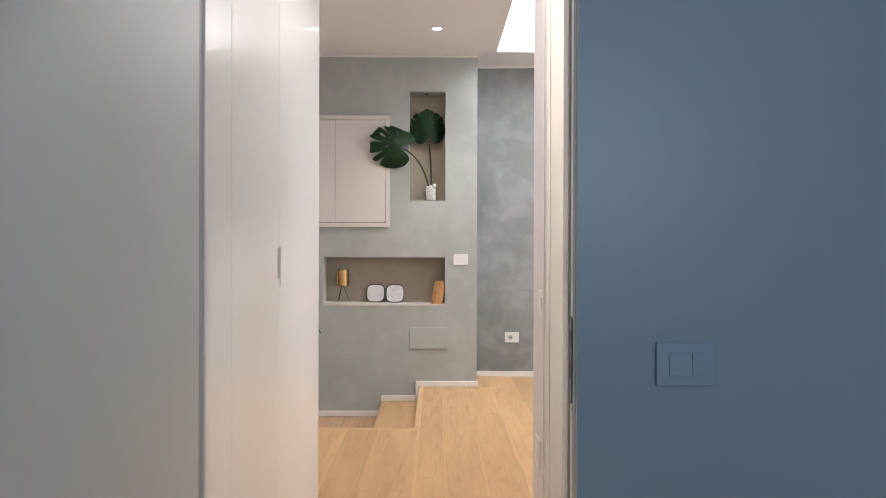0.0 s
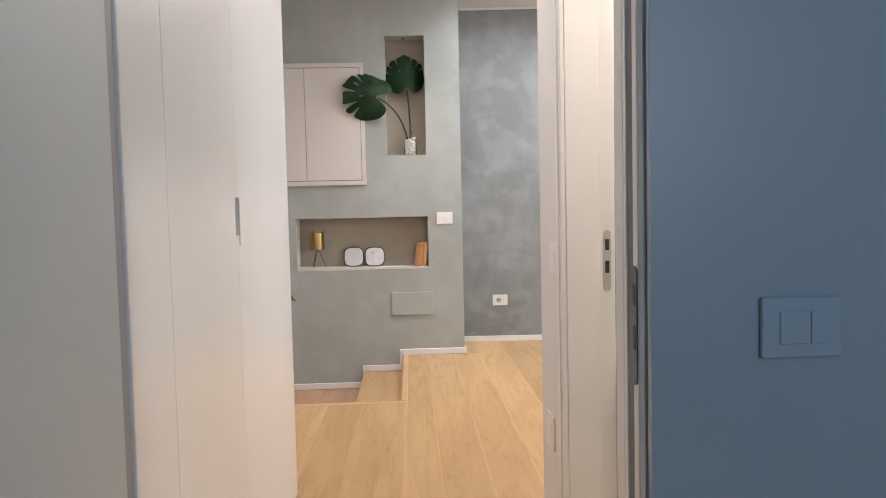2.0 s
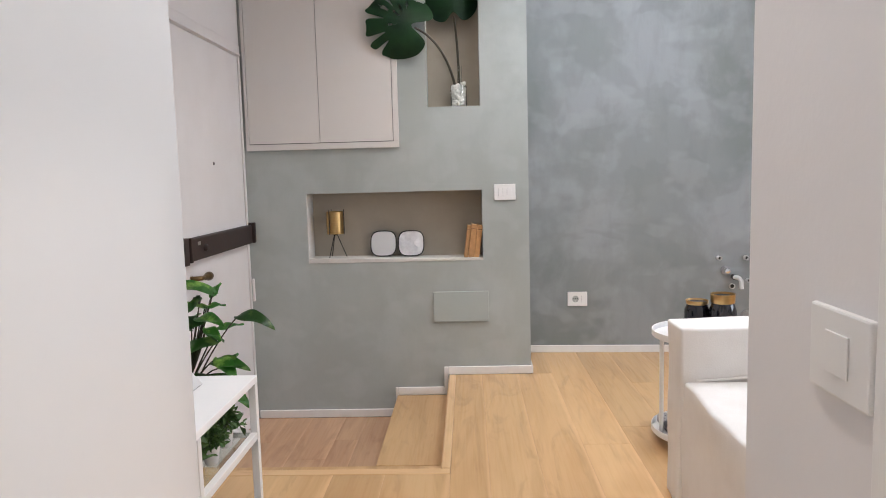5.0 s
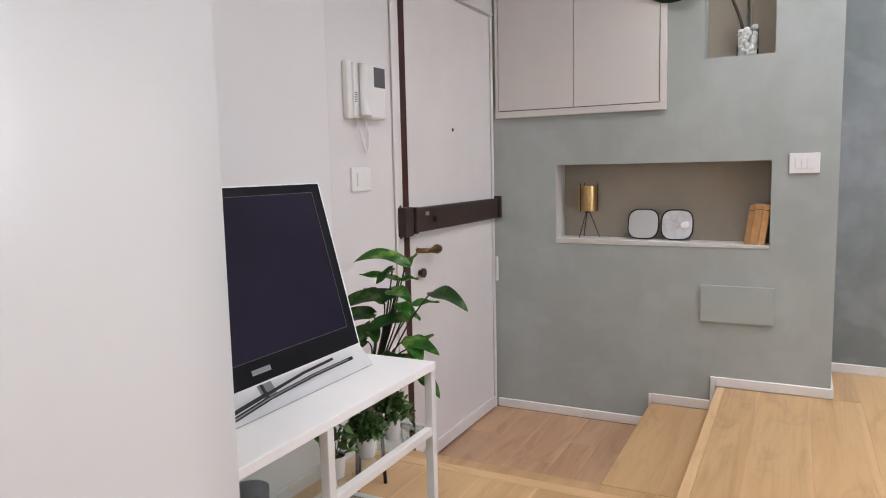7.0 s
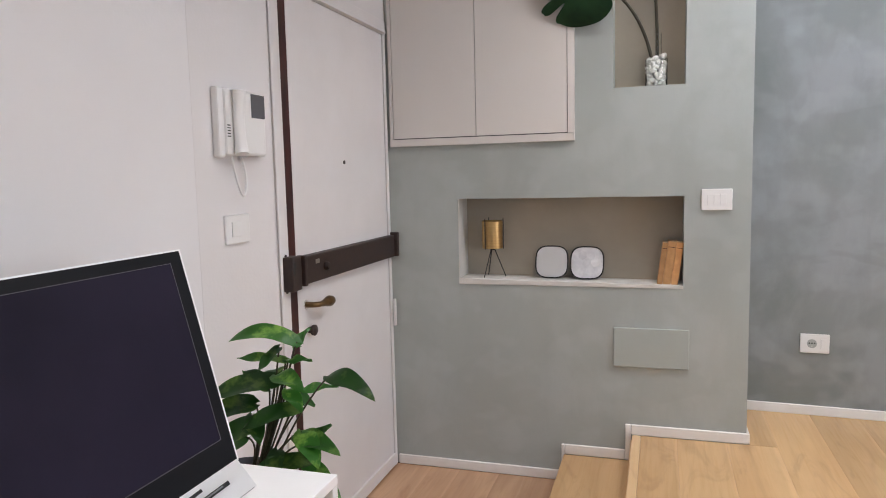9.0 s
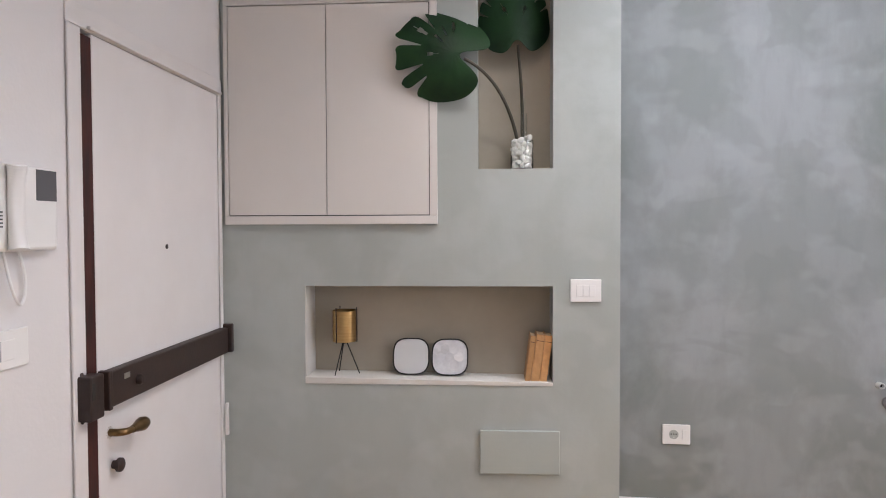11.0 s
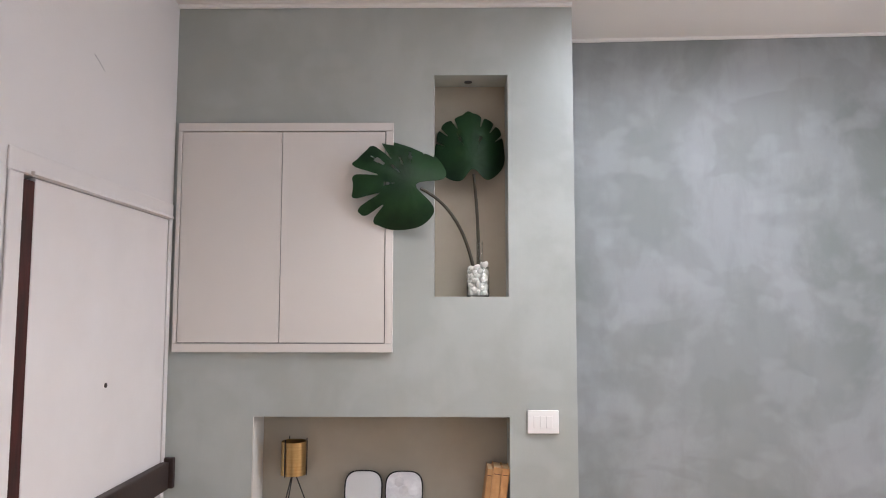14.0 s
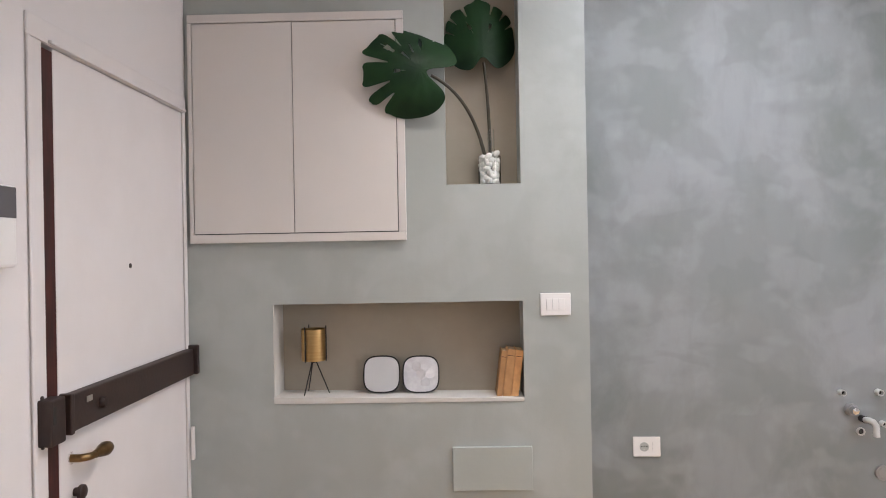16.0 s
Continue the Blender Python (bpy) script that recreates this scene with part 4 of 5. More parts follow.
for x, z, faceted in ((-0.621, niche_z(-0.62) + 0.0745, False), (-0.461, niche_z(-0.46) + 0.0745, True)):
    m = pose(x, 5.575, z, -14, 0, 0)
    t = thing("tray_mirror", (x, 5.575, 0.682), "rounded square pearly plate of pale hexagon facets with a black rim" if faceted else "rounded square mirror plate with a black rim leaning in the niche", "mirror", "plates in the niche")
    part("rim", ring(B(), squircle(0.0755), squircle(0.0705), -0.007, 0.006, m), BLACK, t, "thin black rim")
    part("face", prism(B(), squircle(0.0706), -0.002, 0.004, m), PEARL if faceted else PLATE, t)
    if faceted:
        for q in range(-3, 4):
            for r in range(-3, 4):
                hx, hz = 0.038 * (q + r / 2), 0.033 * r
                if abs(hx) ** 3.2 + abs(hz) ** 3.2 < 0.054 ** 3.2:
                    hexa = [(hx + 0.0205 * math.sin(radians(60 * k)), hz + 0.0205 * math.cos(radians(60 * k))) for k in range(6)]
                    tilt = Matrix.Translation((hx, 0, hz)) @ pose(0, 0, 0, random.uniform(-10, 10), 0, random.uniform(-10, 10)) @ Matrix.Translation((-hx, 0, -hz))
                    part("facet", prism(B(), hexa, -0.0042, -0.002, m @ tilt), PEARL, t)

for w, h, x0 in ((0.022, 0.182, -0.158), (0.033, 0.188, -0.1345), (0.028, 0.184, -0.100)):
    m = pose(x0, 5.50, niche_z(x0) + 0.0006, 0, 7.5, 0)
    bk = thing("book", (x0, 5.5, 0.683), "worn tan paperback leaning in the niche", "book", "books in the niche")
    bm = box(B(), 0, 0.002, 0.0, 0.118, 0, h, 0.0006, 1)
    box(bm, w - 0.002, w, 0.0, 0.118, 0, h, 0.0006, 1)
    box(bm, 0.002, w - 0.002, 0.0, 0.003, 0, h, 0.0006, 1)
    bm.transform(m)
    part("cover", bm, BOOKS, bk)
    bm = box(B(), 0.0022, w - 0.0022, 0.0032, 0.114, 0.003, h - 0.004)
    bm.transform(m)
    part("pages", bm, PAPER, bk, "aged paper block")
    bm = box(B(), 0.002, w - 0.002, -0.0006, 0.0, h - 0.026, h - 0.0238)
    bm.transform(m)
    part("spine_line", bm, MAHOGANY, bk)


# ---------- monstera in the tall niche ----------
def monstera_leaf(L, W, slits, holes, b=0.34, nick=0.07, n=300):
    """A heart-shaped split leaf; local x across, y along, z out of the face."""
    bm = B()
    fr = [0.0, 0.14, 0.26, 0.36, 0.46, 0.56, 0.66, 0.76, 0.86, 0.94, 1.0]
    rows, angles = [], []
    reach = 0.20
    for k in range(n):
        f0 = -math.pi + 2 * math.pi * (k + 0.5) / n
        angles.append(f0)
        near = min(abs(f0 - s0) for s0, w, d in slits)
        edge = 1 - nick * math.exp(-((near / 0.05) ** 2)) + 0.3 * nick * math.exp(-(((near - 0.17) / 0.06) ** 2))
        col = []
        for t in fr:
            f = f0
            for s0, w, d in slits:
                u = f0 - s0
                if abs(u) < reach and t > d:
                    h = w * ((t - d) / (1 - d)) ** 0.7
                    f = s0 + math.copysign(h + abs(u) * (1 - h / reach), u)
            x = W * math.sin(f) * (1 + 0.10 * math.cos(2 * f)) * (1 - 0.22 * math.exp(-((f / 0.5) ** 2)))
            y = L * ((math.cos(f) + 1) / 2 * (1 + b) - b) + L * b * 1.25 * math.exp(-(((math.pi - abs(f)) / 0.20) ** 2)) + 0.05 * L * math.exp(-((f / 0.12) ** 2))
            rip = (1 + 0.014 * math.sin(7 * f0 + 0.5)) * (1 + (edge - 1) * t ** 4)
            px, py = x * t * rip, 0.18 * L + (y - 0.18 * L) * t * rip
            pz = -0.55 * (px * px) / W - 0.30 * max(0, py - 0.3 * L) ** 2 / L + 0.0006 * math.sin(13 * f0) * t
            col.append(bm.verts.new((px, py, pz)))
        rows.append(col)
    for k in range(n):
        a, c = rows[k], rows[(k + 1) % n]
        f0, f1 = angles[k], angles[(k + 1) % n]
        for j in range(len(fr) - 1):
            mid = (fr[j] + fr[j + 1]) / 2
            if any(f0 < s0 <= f1 and mid > d for s0, w, d in slits):
                continue
            if any(abs((f0 + f1) / 2 - s0) < 0.075 * math.sin(math.pi * (mid - lo) / (hi - lo)) and lo < mid < hi for s0, lo, hi in holes):
                continue
            bm.faces.new((a[j], a[j + 1], c[j + 1], c[j]))
    bmesh.ops.remove_doubles(bm, verts=bm.verts, dist=1e-5)
    bmesh.ops.delete(bm, geom=[v for v in bm.verts if not v.link_faces], context="VERTS")
    bmesh.ops.solidify(bm, geom=bm.faces[:], thickness=0.0012)
    return bm


mon = thing("monstera", (-0.167, 5.56, 1.512), "two dark green artificial monstera leaves in a vase", "plant")
# angle of each slit, half its mouth, where it starts
SL = [(-0.08, 0.075, 0.54), (-0.74, 0.085, 0.54), (-1.18, 0.070, 0.62), (0.74, 0.080, 0.60), (1.9, 0.03, 0.85)]
HO = [(0.40, 0.54, 0.82), (0.56, 0.26, 0.48), (1.52, 0.48, 0.76), (1.08, 0.34, 0.56), (-0.42, 0.30, 0.50)]


def face_pose(at, along, out):
    y = Vector(along).normalized()
    z = Vector(out)
    z = (z - y * z.dot(y)).normalized()
    x = y.cross(z)
    return Matrix.Translation(at) @ Matrix((x, y, z)).transposed().to_4x4()


m1 = face_pose((-0.388, 5.40, 1.932), (-0.93, -0.10, 0.30), (-0.12, -1, 0.18))
bm = monstera_leaf(0.268, 0.198, SL, HO)
bm.transform(m1)
lf = part("leaf", bm, MONSTERA, mon, "split monstera leaf with fenestrations", True)
m2 = face_pose((-0.186, 5.545, 2.018), (-0.07, 0.02, 1.0), (0.05, -1, 0.1))
bm = monstera_leaf(0.250, 0.160, [(0.42, 0.03, 0.74), (0.80, 0.035, 0.72), (1.2, 0.03, 0.78), (-0.44, 0.035, 0.72), (-0.85, 0.03, 0.74), (-1.25, 0.03, 0.78)], [(0.55, 0.40, 0.60), (-0.55, 0.40, 0.62)], 0.18, 0.025)
bm.transform(m2)
part("leaf", bm, MONSTERA, mon, "split monstera leaf with fenestrations", True)
part("stem", tube(B(), bez((-0.178, 5.555, 1.59), (-0.225, 5.50, 1.86), (-0.392, 5.403, 1.925), 14), 0.0075, 0.006), STEM, mon, smooth=True)
part("stem", tube(B(), bez((-0.165, 5.56, 1.59), (-0.160, 5.57, 1.80), (-0.184, 5.549, 2.01), 12), 0.0075, 0.006), STEM, mon, smooth=True)
vase = thing("glass_vase", (-0.167, 5.56, 1.512), "clear glass vase filled with white pebbles in the niche", "vase")
g = part("glass", lathe(B(), [(0.044, 0.0005), (0.0455, 0.003), (0.0455, 0.118), (0.0435, 0.12), (0.0435, 0.006), (0.0, 0.006)], (-0.167, 5.56, 1.512), 36), GLASS, vase, smooth=True)
g.visible_shadow = False
g2 = part("tube", lathe(B(), [(0.0135, 0.07), (0.0135, 0.225), (0.0122, 0.225), (0.0122, 0.07)], (-0.160, 5.552, 1.512), 20), GLASS, vase, "thin clear glass tube", True)
g2.visible_shadow = False
rnd = random.Random(4)
bm = B()
for layer in range(7):
    for k in range(9):
        a = 2 * math.pi * (k + 0.5 * layer) / 8 + rnd.uniform(-0.2, 0.2)
        r = 0.031 if k < 8 else 0.0
        s = rnd.uniform(0.010, 0.0135)
        z = 1.528 + layer * 0.0165 + rnd.uniform(-0.003, 0.003) + (0.012 if math.cos(a) > 0.6 and layer == 6 else 0)
        mm = Matrix.Translation((-0.167 + r * math.cos(a), 5.56 + r * math.sin(a), z)) @ pose(0, 0, 0, rnd.uniform(0, 180), rnd.uniform(0, 180), 0) @ Matrix.Diagonal((s * 1.25, s, s * 0.8, 1))
        bmesh.ops.create_icosphere(bm, subdivisions=2, radius=1, matrix=mm)
tagged(part("pebbles", bm, PEBBLE, vase, "smooth white pebbles", True), kind="stuff")
nsp = thing("niche_spot", (-0.205, 5.565, 2.397), "tiny dark recessed spot in the niche top", "lamp")
part("rim", lathe(B(), [(0.016, 0.0), (0.016, -0.003), (0.010, -0.004), (0.0, -0.003)], (-0.205, 5.565, 2.3968), 20), GREYPLASTIC, nsp)

# ---------- pipe ends on the blue-grey wall ----------
def wall_y(x):
    return 5.952 - 0.055 * (x - 0.2)


def pipe_end(x, z, r, out, mat, label, hole=True):
    WALL_Y = wall_y(x)
    t = thing("pipe_end", (x, WALL_Y, z), label, "pipe", "pipe ends on the wall")
    part("sleeve", lathe(B(), [(r, 0), (r, out), (r * 0.72, out), (r * 0.72, 0.004)], m=pose(x, WALL_Y, z, 90, 0, 0), seg=24), mat, t, smooth=True)
    part("bore" if hole else "cap", lathe(B(), [(r * 0.70, 0.002), (r * 0.70, out * (0.45 if hole else 1.06)), (0, out * (0.45 if hole else 1.08))], m=pose(x, WALL_Y, z, 90, 0, 0), seg=20), DARKSLOT if hole else mat, t)
    return t


pipe_end(1.400, 0.588, 0.0135, 0.032, PVC, "short white pipe end in the wall")
pipe_end(1.560, 0.588, 0.0145, 0.03, PVC, "short white pipe end in the wall")
pipe_end(1.575, 0.448, 0.013, 0.03, PVC, "short white pipe end in the wall")
pipe_end(1.483, 0.412, 0.018, 0.012, PVC, "white ringed pipe hole in the wall")
WALL_Y = wall_y(1.5)
v = pipe_end(1.442, 0.511, 0.027, 0.022, ALU, "round steel stop valve on the wall", False)
part("knob", lathe(B(), [(0.018, 0.022), (0.016, 0.045), (0.0, 0.047)], m=pose(1.442, WALL_Y, 0.511, 90, 0, 0), seg=7), CHROME, v)
pipe_end(1.575, 0.228, 0.034, 0.012, ALU, "round grey metal cover plate on the wall", False)
el = thing("pipe_elbow", (1.48, WALL_Y, 0.47), "white plastic pipe elbow with a black collar", "pipe")
part("collar", lathe(B(), [(0.016, 0), (0.016, 0.03), (0, 0.03)], m=pose(1.490, WALL_Y, 0.470, 90, 0, 0), seg=20), BLACK, el)
part("elbow", tube(B(), [(1.490, WALL_Y - 0.025, 0.470), (1.495, WALL_Y - 0.052, 0.472), (1.504, WALL_Y - 0.066, 0.468), (1.513, WALL_Y - 0.070, 0.452), (1.515, WALL_Y - 0.070, 0.405)], 0.0135, seg=16), PVC, el, smooth=True)

# ---------- bench with the printed television ----------
X0, X1, Y0, Y1, ZT = -1.160, -0.798, 2.755, 3.678, 0.530
bench = thing("tv_bench", (-0.98, 3.2, 0), "white metal frame bench with a white top and glass shelves", "bench")
part("top", box(B(), X0, X1, Y0, Y1, ZT - 0.022, ZT, 0.002), BENCHTOP, bench, "smooth white top")
for y in (Y0 + 0.012, (Y0 + Y1) / 2 - 0.012, Y1 - 0.012):
    for x in (X0 + 0.012, X1 - 0.012):
        part("leg", box(B(), x - 0.0115, x + 0.0115, y - 0.0115, y + 0.0115, 0.001, ZT - 0.0225, 0.002), SATIN, bench)
for z in (0.100, 0.343):
    for x in (X0 + 0.012, X1 - 0.012):
        for a, b in ((Y0 + 0.024, (Y0 + Y1) / 2 - 0.024), ((Y0 + Y1) / 2, Y1 - 0.024)):
            part("rail", box(B(), x - 0.011, x + 0.011, a, b, z - 0.011, z + 0.011, 0.002), SATIN, bench)
    for y in (Y0 + 0.012, Y1 - 0.012):
        part("rail", box(B(), X0 + 0.024, X1 - 0.024, y - 0.011, y + 0.011, z - 0.011, z + 0.011, 0.002), SATIN, bench)
for z in (0.104, 0.347):
    s = part("shelf", box(B(), X0 + 0.0235, X1 - 0.0235, Y0 + 0.0235, Y1 - 0.0235, z, z + 0.005, 0.001), SHELFGLASS, bench, "clear glass shelf")
    s.visible_shadow = False


def card_point(u, v):
    """A point of the printed card: u along the bench, v from its fold (0) to its top (1)."""
    y0, y1 = 2.84 - 0.04 * v, 3.576 + 0.066 * v
    return Vector((-0.975 - 0.163 * v, y0 + (y1 - y0) * u, 0.588 + 0.421 * v))


def card_patch(bm, u0, u1, v0, v1, lift, thick=0.0004):
    n = Vector((0.92, 0, 0.40))
    a = [card_point(u, v) + n * lift for u, v in ((u0, v0), (u1, v0), (u1, v1), (u0, v1))]
    b = [p - n * thick for p in a]
    va, vb = [bm.verts.new(p) for p in a], [bm.verts.new(p) for p in b]
    bm.faces.new(va)
    bm.faces.new(vb[::-1])
    for k in range(4):
        bm.faces.new((va[k], va[k - 1], vb[k - 1], vb[k]))
    return bm


tv = thing("cardboard_television", (-0.97, 3.2, ZT), "printed cardboard dummy television leaning on the bench", "television")
part("card", card_patch(B(), -0.012, 1.008, -0.01, 1.008, 0, 0.005), CARD, tv, "white card edge")
part("screen_frame", card_patch(B(), 0, 1, 0.0, 1, 0.0012), BEZEL, tv, "printed black screen frame")
part("screen", card_patch(B(), 0.03, 0.955, 0.115, 0.945, 0.0022), SCREEN, tv, "printed dark glossy screen")
bm = card_patch(B(), 0.03, 0.957, 0.945, 0.9475, 0.0024)
card_patch(bm, 0.03, 0.957, 0.1125, 0.115, 0.0024)
card_patch(bm, 0.955, 0.957, 0.115, 0.945, 0.0024)
part("screen_line", bm, LINEGREY, tv)
part("logo", card_patch(B(), 0.46, 0.54, 0.042, 0.068, 0.0024), STEEL, tv, "small pale printed mark")
bm = B()
FX0, FZ0, FX1, FZ1 = -0.934, ZT + 0.002, -0.974, 0.5855
va = [bm.verts.new(p) for p in ((FX0, 2.84, FZ0), (FX0, 3.582, FZ0), (FX1, 3.578, FZ1), (FX1, 2.84, FZ1))]
bm.faces.new(va)
bmesh.ops.solidify(bm, geom=bm.faces[:], thickness=0.003)
flap = part("flap", bm, CARD, tv, "white card foot with a printed stand")


def stroke(pts, w, mat, lift=0.0010):
    """A printed line on the card's foot: points of (y, height share)."""
    bm = B()
    n = Vector((FZ1 - FZ0, 0, FX0 - FX1)).normalized()
    for (ya, va_), (yb, vb_) in zip(pts, pts[1:]):
        quad = []
        for y, v in ((ya, va_), (yb, vb_), (yb, vb_ + w), (ya, va_ + w)):
            quad.append(bm.verts.new(Vector((FX0 + (FX1 - FX0) * v, y, FZ0 + (FZ1 - FZ0) * v)) + n * lift))
        bm.faces.new(quad)
    bmesh.ops.solidify(bm, geom=bm.faces[:], thickness=0.0004)
    part("printed_foot", bm, mat, flap)


stroke([(3.180, 0.50), (3.225, 0.50)], 0.48, INKGREY, 0.0008)
stroke([(3.188, 0.50), (3.198, 0.50)], 0.48, INK, 0.0010)
stroke([(2.88, 0.10), (3.05, 0.34), (3.20, 0.56)], 0.13, INK, 0.0012)
stroke([(3.20, 0.56), (3.33, 0.74), (3.45, 0.80)], 0.10, INK, 0.0014)
stroke([(2.99, 0.04), (3.10, 0.22), (3.20, 0.38)], 0.15, INK, 0.0016)
stroke([(3.20, 0.38), (3.36, 0.50), (3.52, 0.52)], 0.13, INK, 0.0018)
stroke([(3.00, 0.10), (3.10, 0.27), (3.20, 0.43), (3.36, 0.55), (3.50, 0.57)], 0.05, INKGREY, 0.0022)
stroke([(2.845, 0.005), (3.572, 0.005)], 0.02, INKGREY, 0.0024)

bn = thing("waste_pot", (-1.095, 3.265, 0.1095), "small dark pot on the lower glass shelf", "pot")
part("pot", lathe(B(), [(0.035, 0), (0.042, 0.006), (0.050, 0.18), (0.047, 0.18), (0.038, 0.012), (0, 0.01)], (-1.095, 3.265, 0.1095), 28), GREYPLASTIC, bn, smooth=True)

# ---------- plants behind the bench ----------
def pothos_leaf(L, W, bend, fold):
    """A pointed heart-shaped leaf; local y along, x across, z up."""
    bm = B()
    n, mcount = 12, 5
    rows = []
    for i in range(n + 1):
        t = i / n
        w = W * (math.sin(math.pi * t ** 0.70) ** 0.72) * (1 - 0.10 * t) if 0 < i < n else 0.0015
        row = []
        for j in range(mcount):
            s = -1 + 2 * j / (mcount - 1)
            back = -0.10 * L * abs(s) * math.exp(-t * 6)
            a = bend * t
            y = L * (math.sin(a) / bend if abs(bend) > 1e-3 else t)
            z = -L * ((1 - math.cos(a)) / bend if abs(bend) > 1e-3 else 0)
            row.append(bm.verts.new((w * s, y + back, z + fold * w * abs(s) + 0.004 * math.sin(9 * t + 2 * s))))
        rows.append(row)
    for a, b in zip(rows, rows[1:]):
        for j in range(mcount - 1):
            bm.faces.new((a[j], a[j + 1], b[j + 1], b[j]))
    bmesh.ops.solidify(bm, geom=bm.faces[:], thickness=0.0012)
    return bm


pothos = thing("pothos_plant", (-1.20, 3.93, 0), "bushy green variegated pothos in a black footed pot", "plant")
PX, PY = -1.20, 3.93
part("pot", lathe(B(), [(0.05, 0.0), (0.058, 0.006), (0.076, 0.17), (0.072, 0.17), (0.066, 0.14), (0.0, 0.14)], (PX, PY, 0.225), 32), GREYPLASTIC, pothos, "round black pot", True)
part("soil", cyl(B(), (PX, PY, 0.366), (PX, PY, 0.378), 0.065, seg=24), SOIL, pothos)
for a in (30, 150, 270):
    part("pot_leg", cyl(B(), (PX + 0.06 * math.cos(radians(a)), PY + 0.06 * math.sin(radians(a)), 0.001), (PX + 0.05 * math.cos(radians(a)), PY + 0.05 * math.sin(radians(a)), 0.228), 0.006, seg=10), BLACK, pothos)
# leaf: base x, z, tip x, z, depth of base and tip, half width, bend
LEAVES = [
    (-0.997, 0.748, -1.170, 0.748, 3.88, 3.84, 0.036, 1.5),
    (-1.028, 0.700, -1.119, 0.720, 3.88, 3.80, 0.022, 0.3),
    (-1.022, 0.700, -0.954, 0.704, 3.88, 3.88, 0.016, 0.2),
    (-1.040, 0.735, -1.060, 0.690, 3.87, 3.80, 0.02, 0.4),
    (-1.045, 0.650, -1.221, 0.610, 3.87, 3.80, 0.044, 0.5),
    (-1.053, 0.663, -0.935, 0.650, 3.87, 3.80, 0.034, 0.6),
    (-0.925, 0.660, -0.785, 0.618, 3.90, 3.87, 0.036, 1.2),
    (-1.000, 0.618, -0.915, 0.625, 3.90, 3.94, 0.018, 0.3),
    (-1.109, 0.590, -1.215, 0.560, 3.86, 3.80, 0.046, 0.7),
    (-1.110, 0.540, -1.195, 0.480, 3.86, 3.80, 0.046, 0.8),
    (-0.991, 0.585, -1.112, 0.545, 3.87, 3.79, 0.036, 0.6),
    (-1.010, 0.507, -0.867, 0.488, 3.88, 3.84, 0.036, 0.7),
    (-0.995, 0.520, -0.905, 0.465, 3.88, 3.80, 0.036, 0.6),
    (-0.966, 0.455, -1.115, 0.425, 3.87, 3.80, 0.036, 0.5),
    (-1.060, 0.470, -1.020, 0.420, 3.87, 3.78, 0.030, 0.6),
    (-1.05, 0.60, -1.00, 0.555, 3.92, 3.97, 0.035, 0.6),
    (-1.00, 0.43, -0.90, 0.36, 3.90, 3.88, 0.032, 0.8),
    (-1.08, 0.66, -1.12, 0.62, 3.92, 3.99, 0.035, 0.5),
    (-1.01, 0.730, -0.985, 0.775, 3.89, 3.93, 0.018, 0.4),
    (-1.03, 0.625, -0.960, 0.590, 3.88, 3.83, 0.026, 0.6),
    (-1.08, 0.625, -1.170, 0.660, 3.88, 3.90, 0.030, 0.5),
    (-1.12, 0.560, -1.060, 0.510, 3.86, 3.80, 0.032, 0.6),
    (-1.14, 0.500, -1.215, 0.430, 3.86, 3.84, 0.034, 0.7),
    (-0.99, 0.480, -0.945, 0.520, 3.90, 3.95, 0.024, 0.4),
    (-1.04, 0.450, -1.095, 0.400, 3.86, 3.80, 0.030, 0.6),
    (-0.97, 0.400, -0.885, 0.345, 3.90, 3.87, 0.028, 0.8),
]
for bx, bz, tx, tz, by, ty, hw, bend in LEAVES:
    base, tip = Vector((bx, by, bz)), Vector((tx, ty, tz))
    d = tip - base
    # chord of the bent blade: turn so that base and tip fall where they should
    L = d.length * (bend / 2) / math.sin(bend / 2)
    up = Vector((0.12, -0.50, 0.90))
    up = (up - d.normalized() * up.dot(d.normalized())).normalized()
    y = (d.normalized() * math.cos(bend / 2) + up * math.sin(bend / 2)).normalized()
    z = (up * math.cos(bend / 2) - d.normalized() * math.sin(bend / 2)).normalized()
    base, tip = base + Vector((0, 0, 0.012)), tip + Vector((0, 0, 0.012))
    bm = pothos_leaf(L * 0.97, hw * 0.84, bend, 0.22)
    bm.transform(Matrix.Translation(base) @ Matrix((y.cross(z), y, z)).transposed().to_4x4())
    part("leaf", bm, POTHOS, pothos, "", True)
    root = (PX + 0.05 + 0.25 * (bx + 1.05), PY - 0.02 + 0.3 * (by - 3.87), 0.375)
    part("stem", tube(B(), bez(root, (0.35 * bx - 0.65 * 1.07, by, 0.45 * bz + 0.28), base, 10), 0.0030, 0.0022, 7), VINE, pothos, smooth=True)


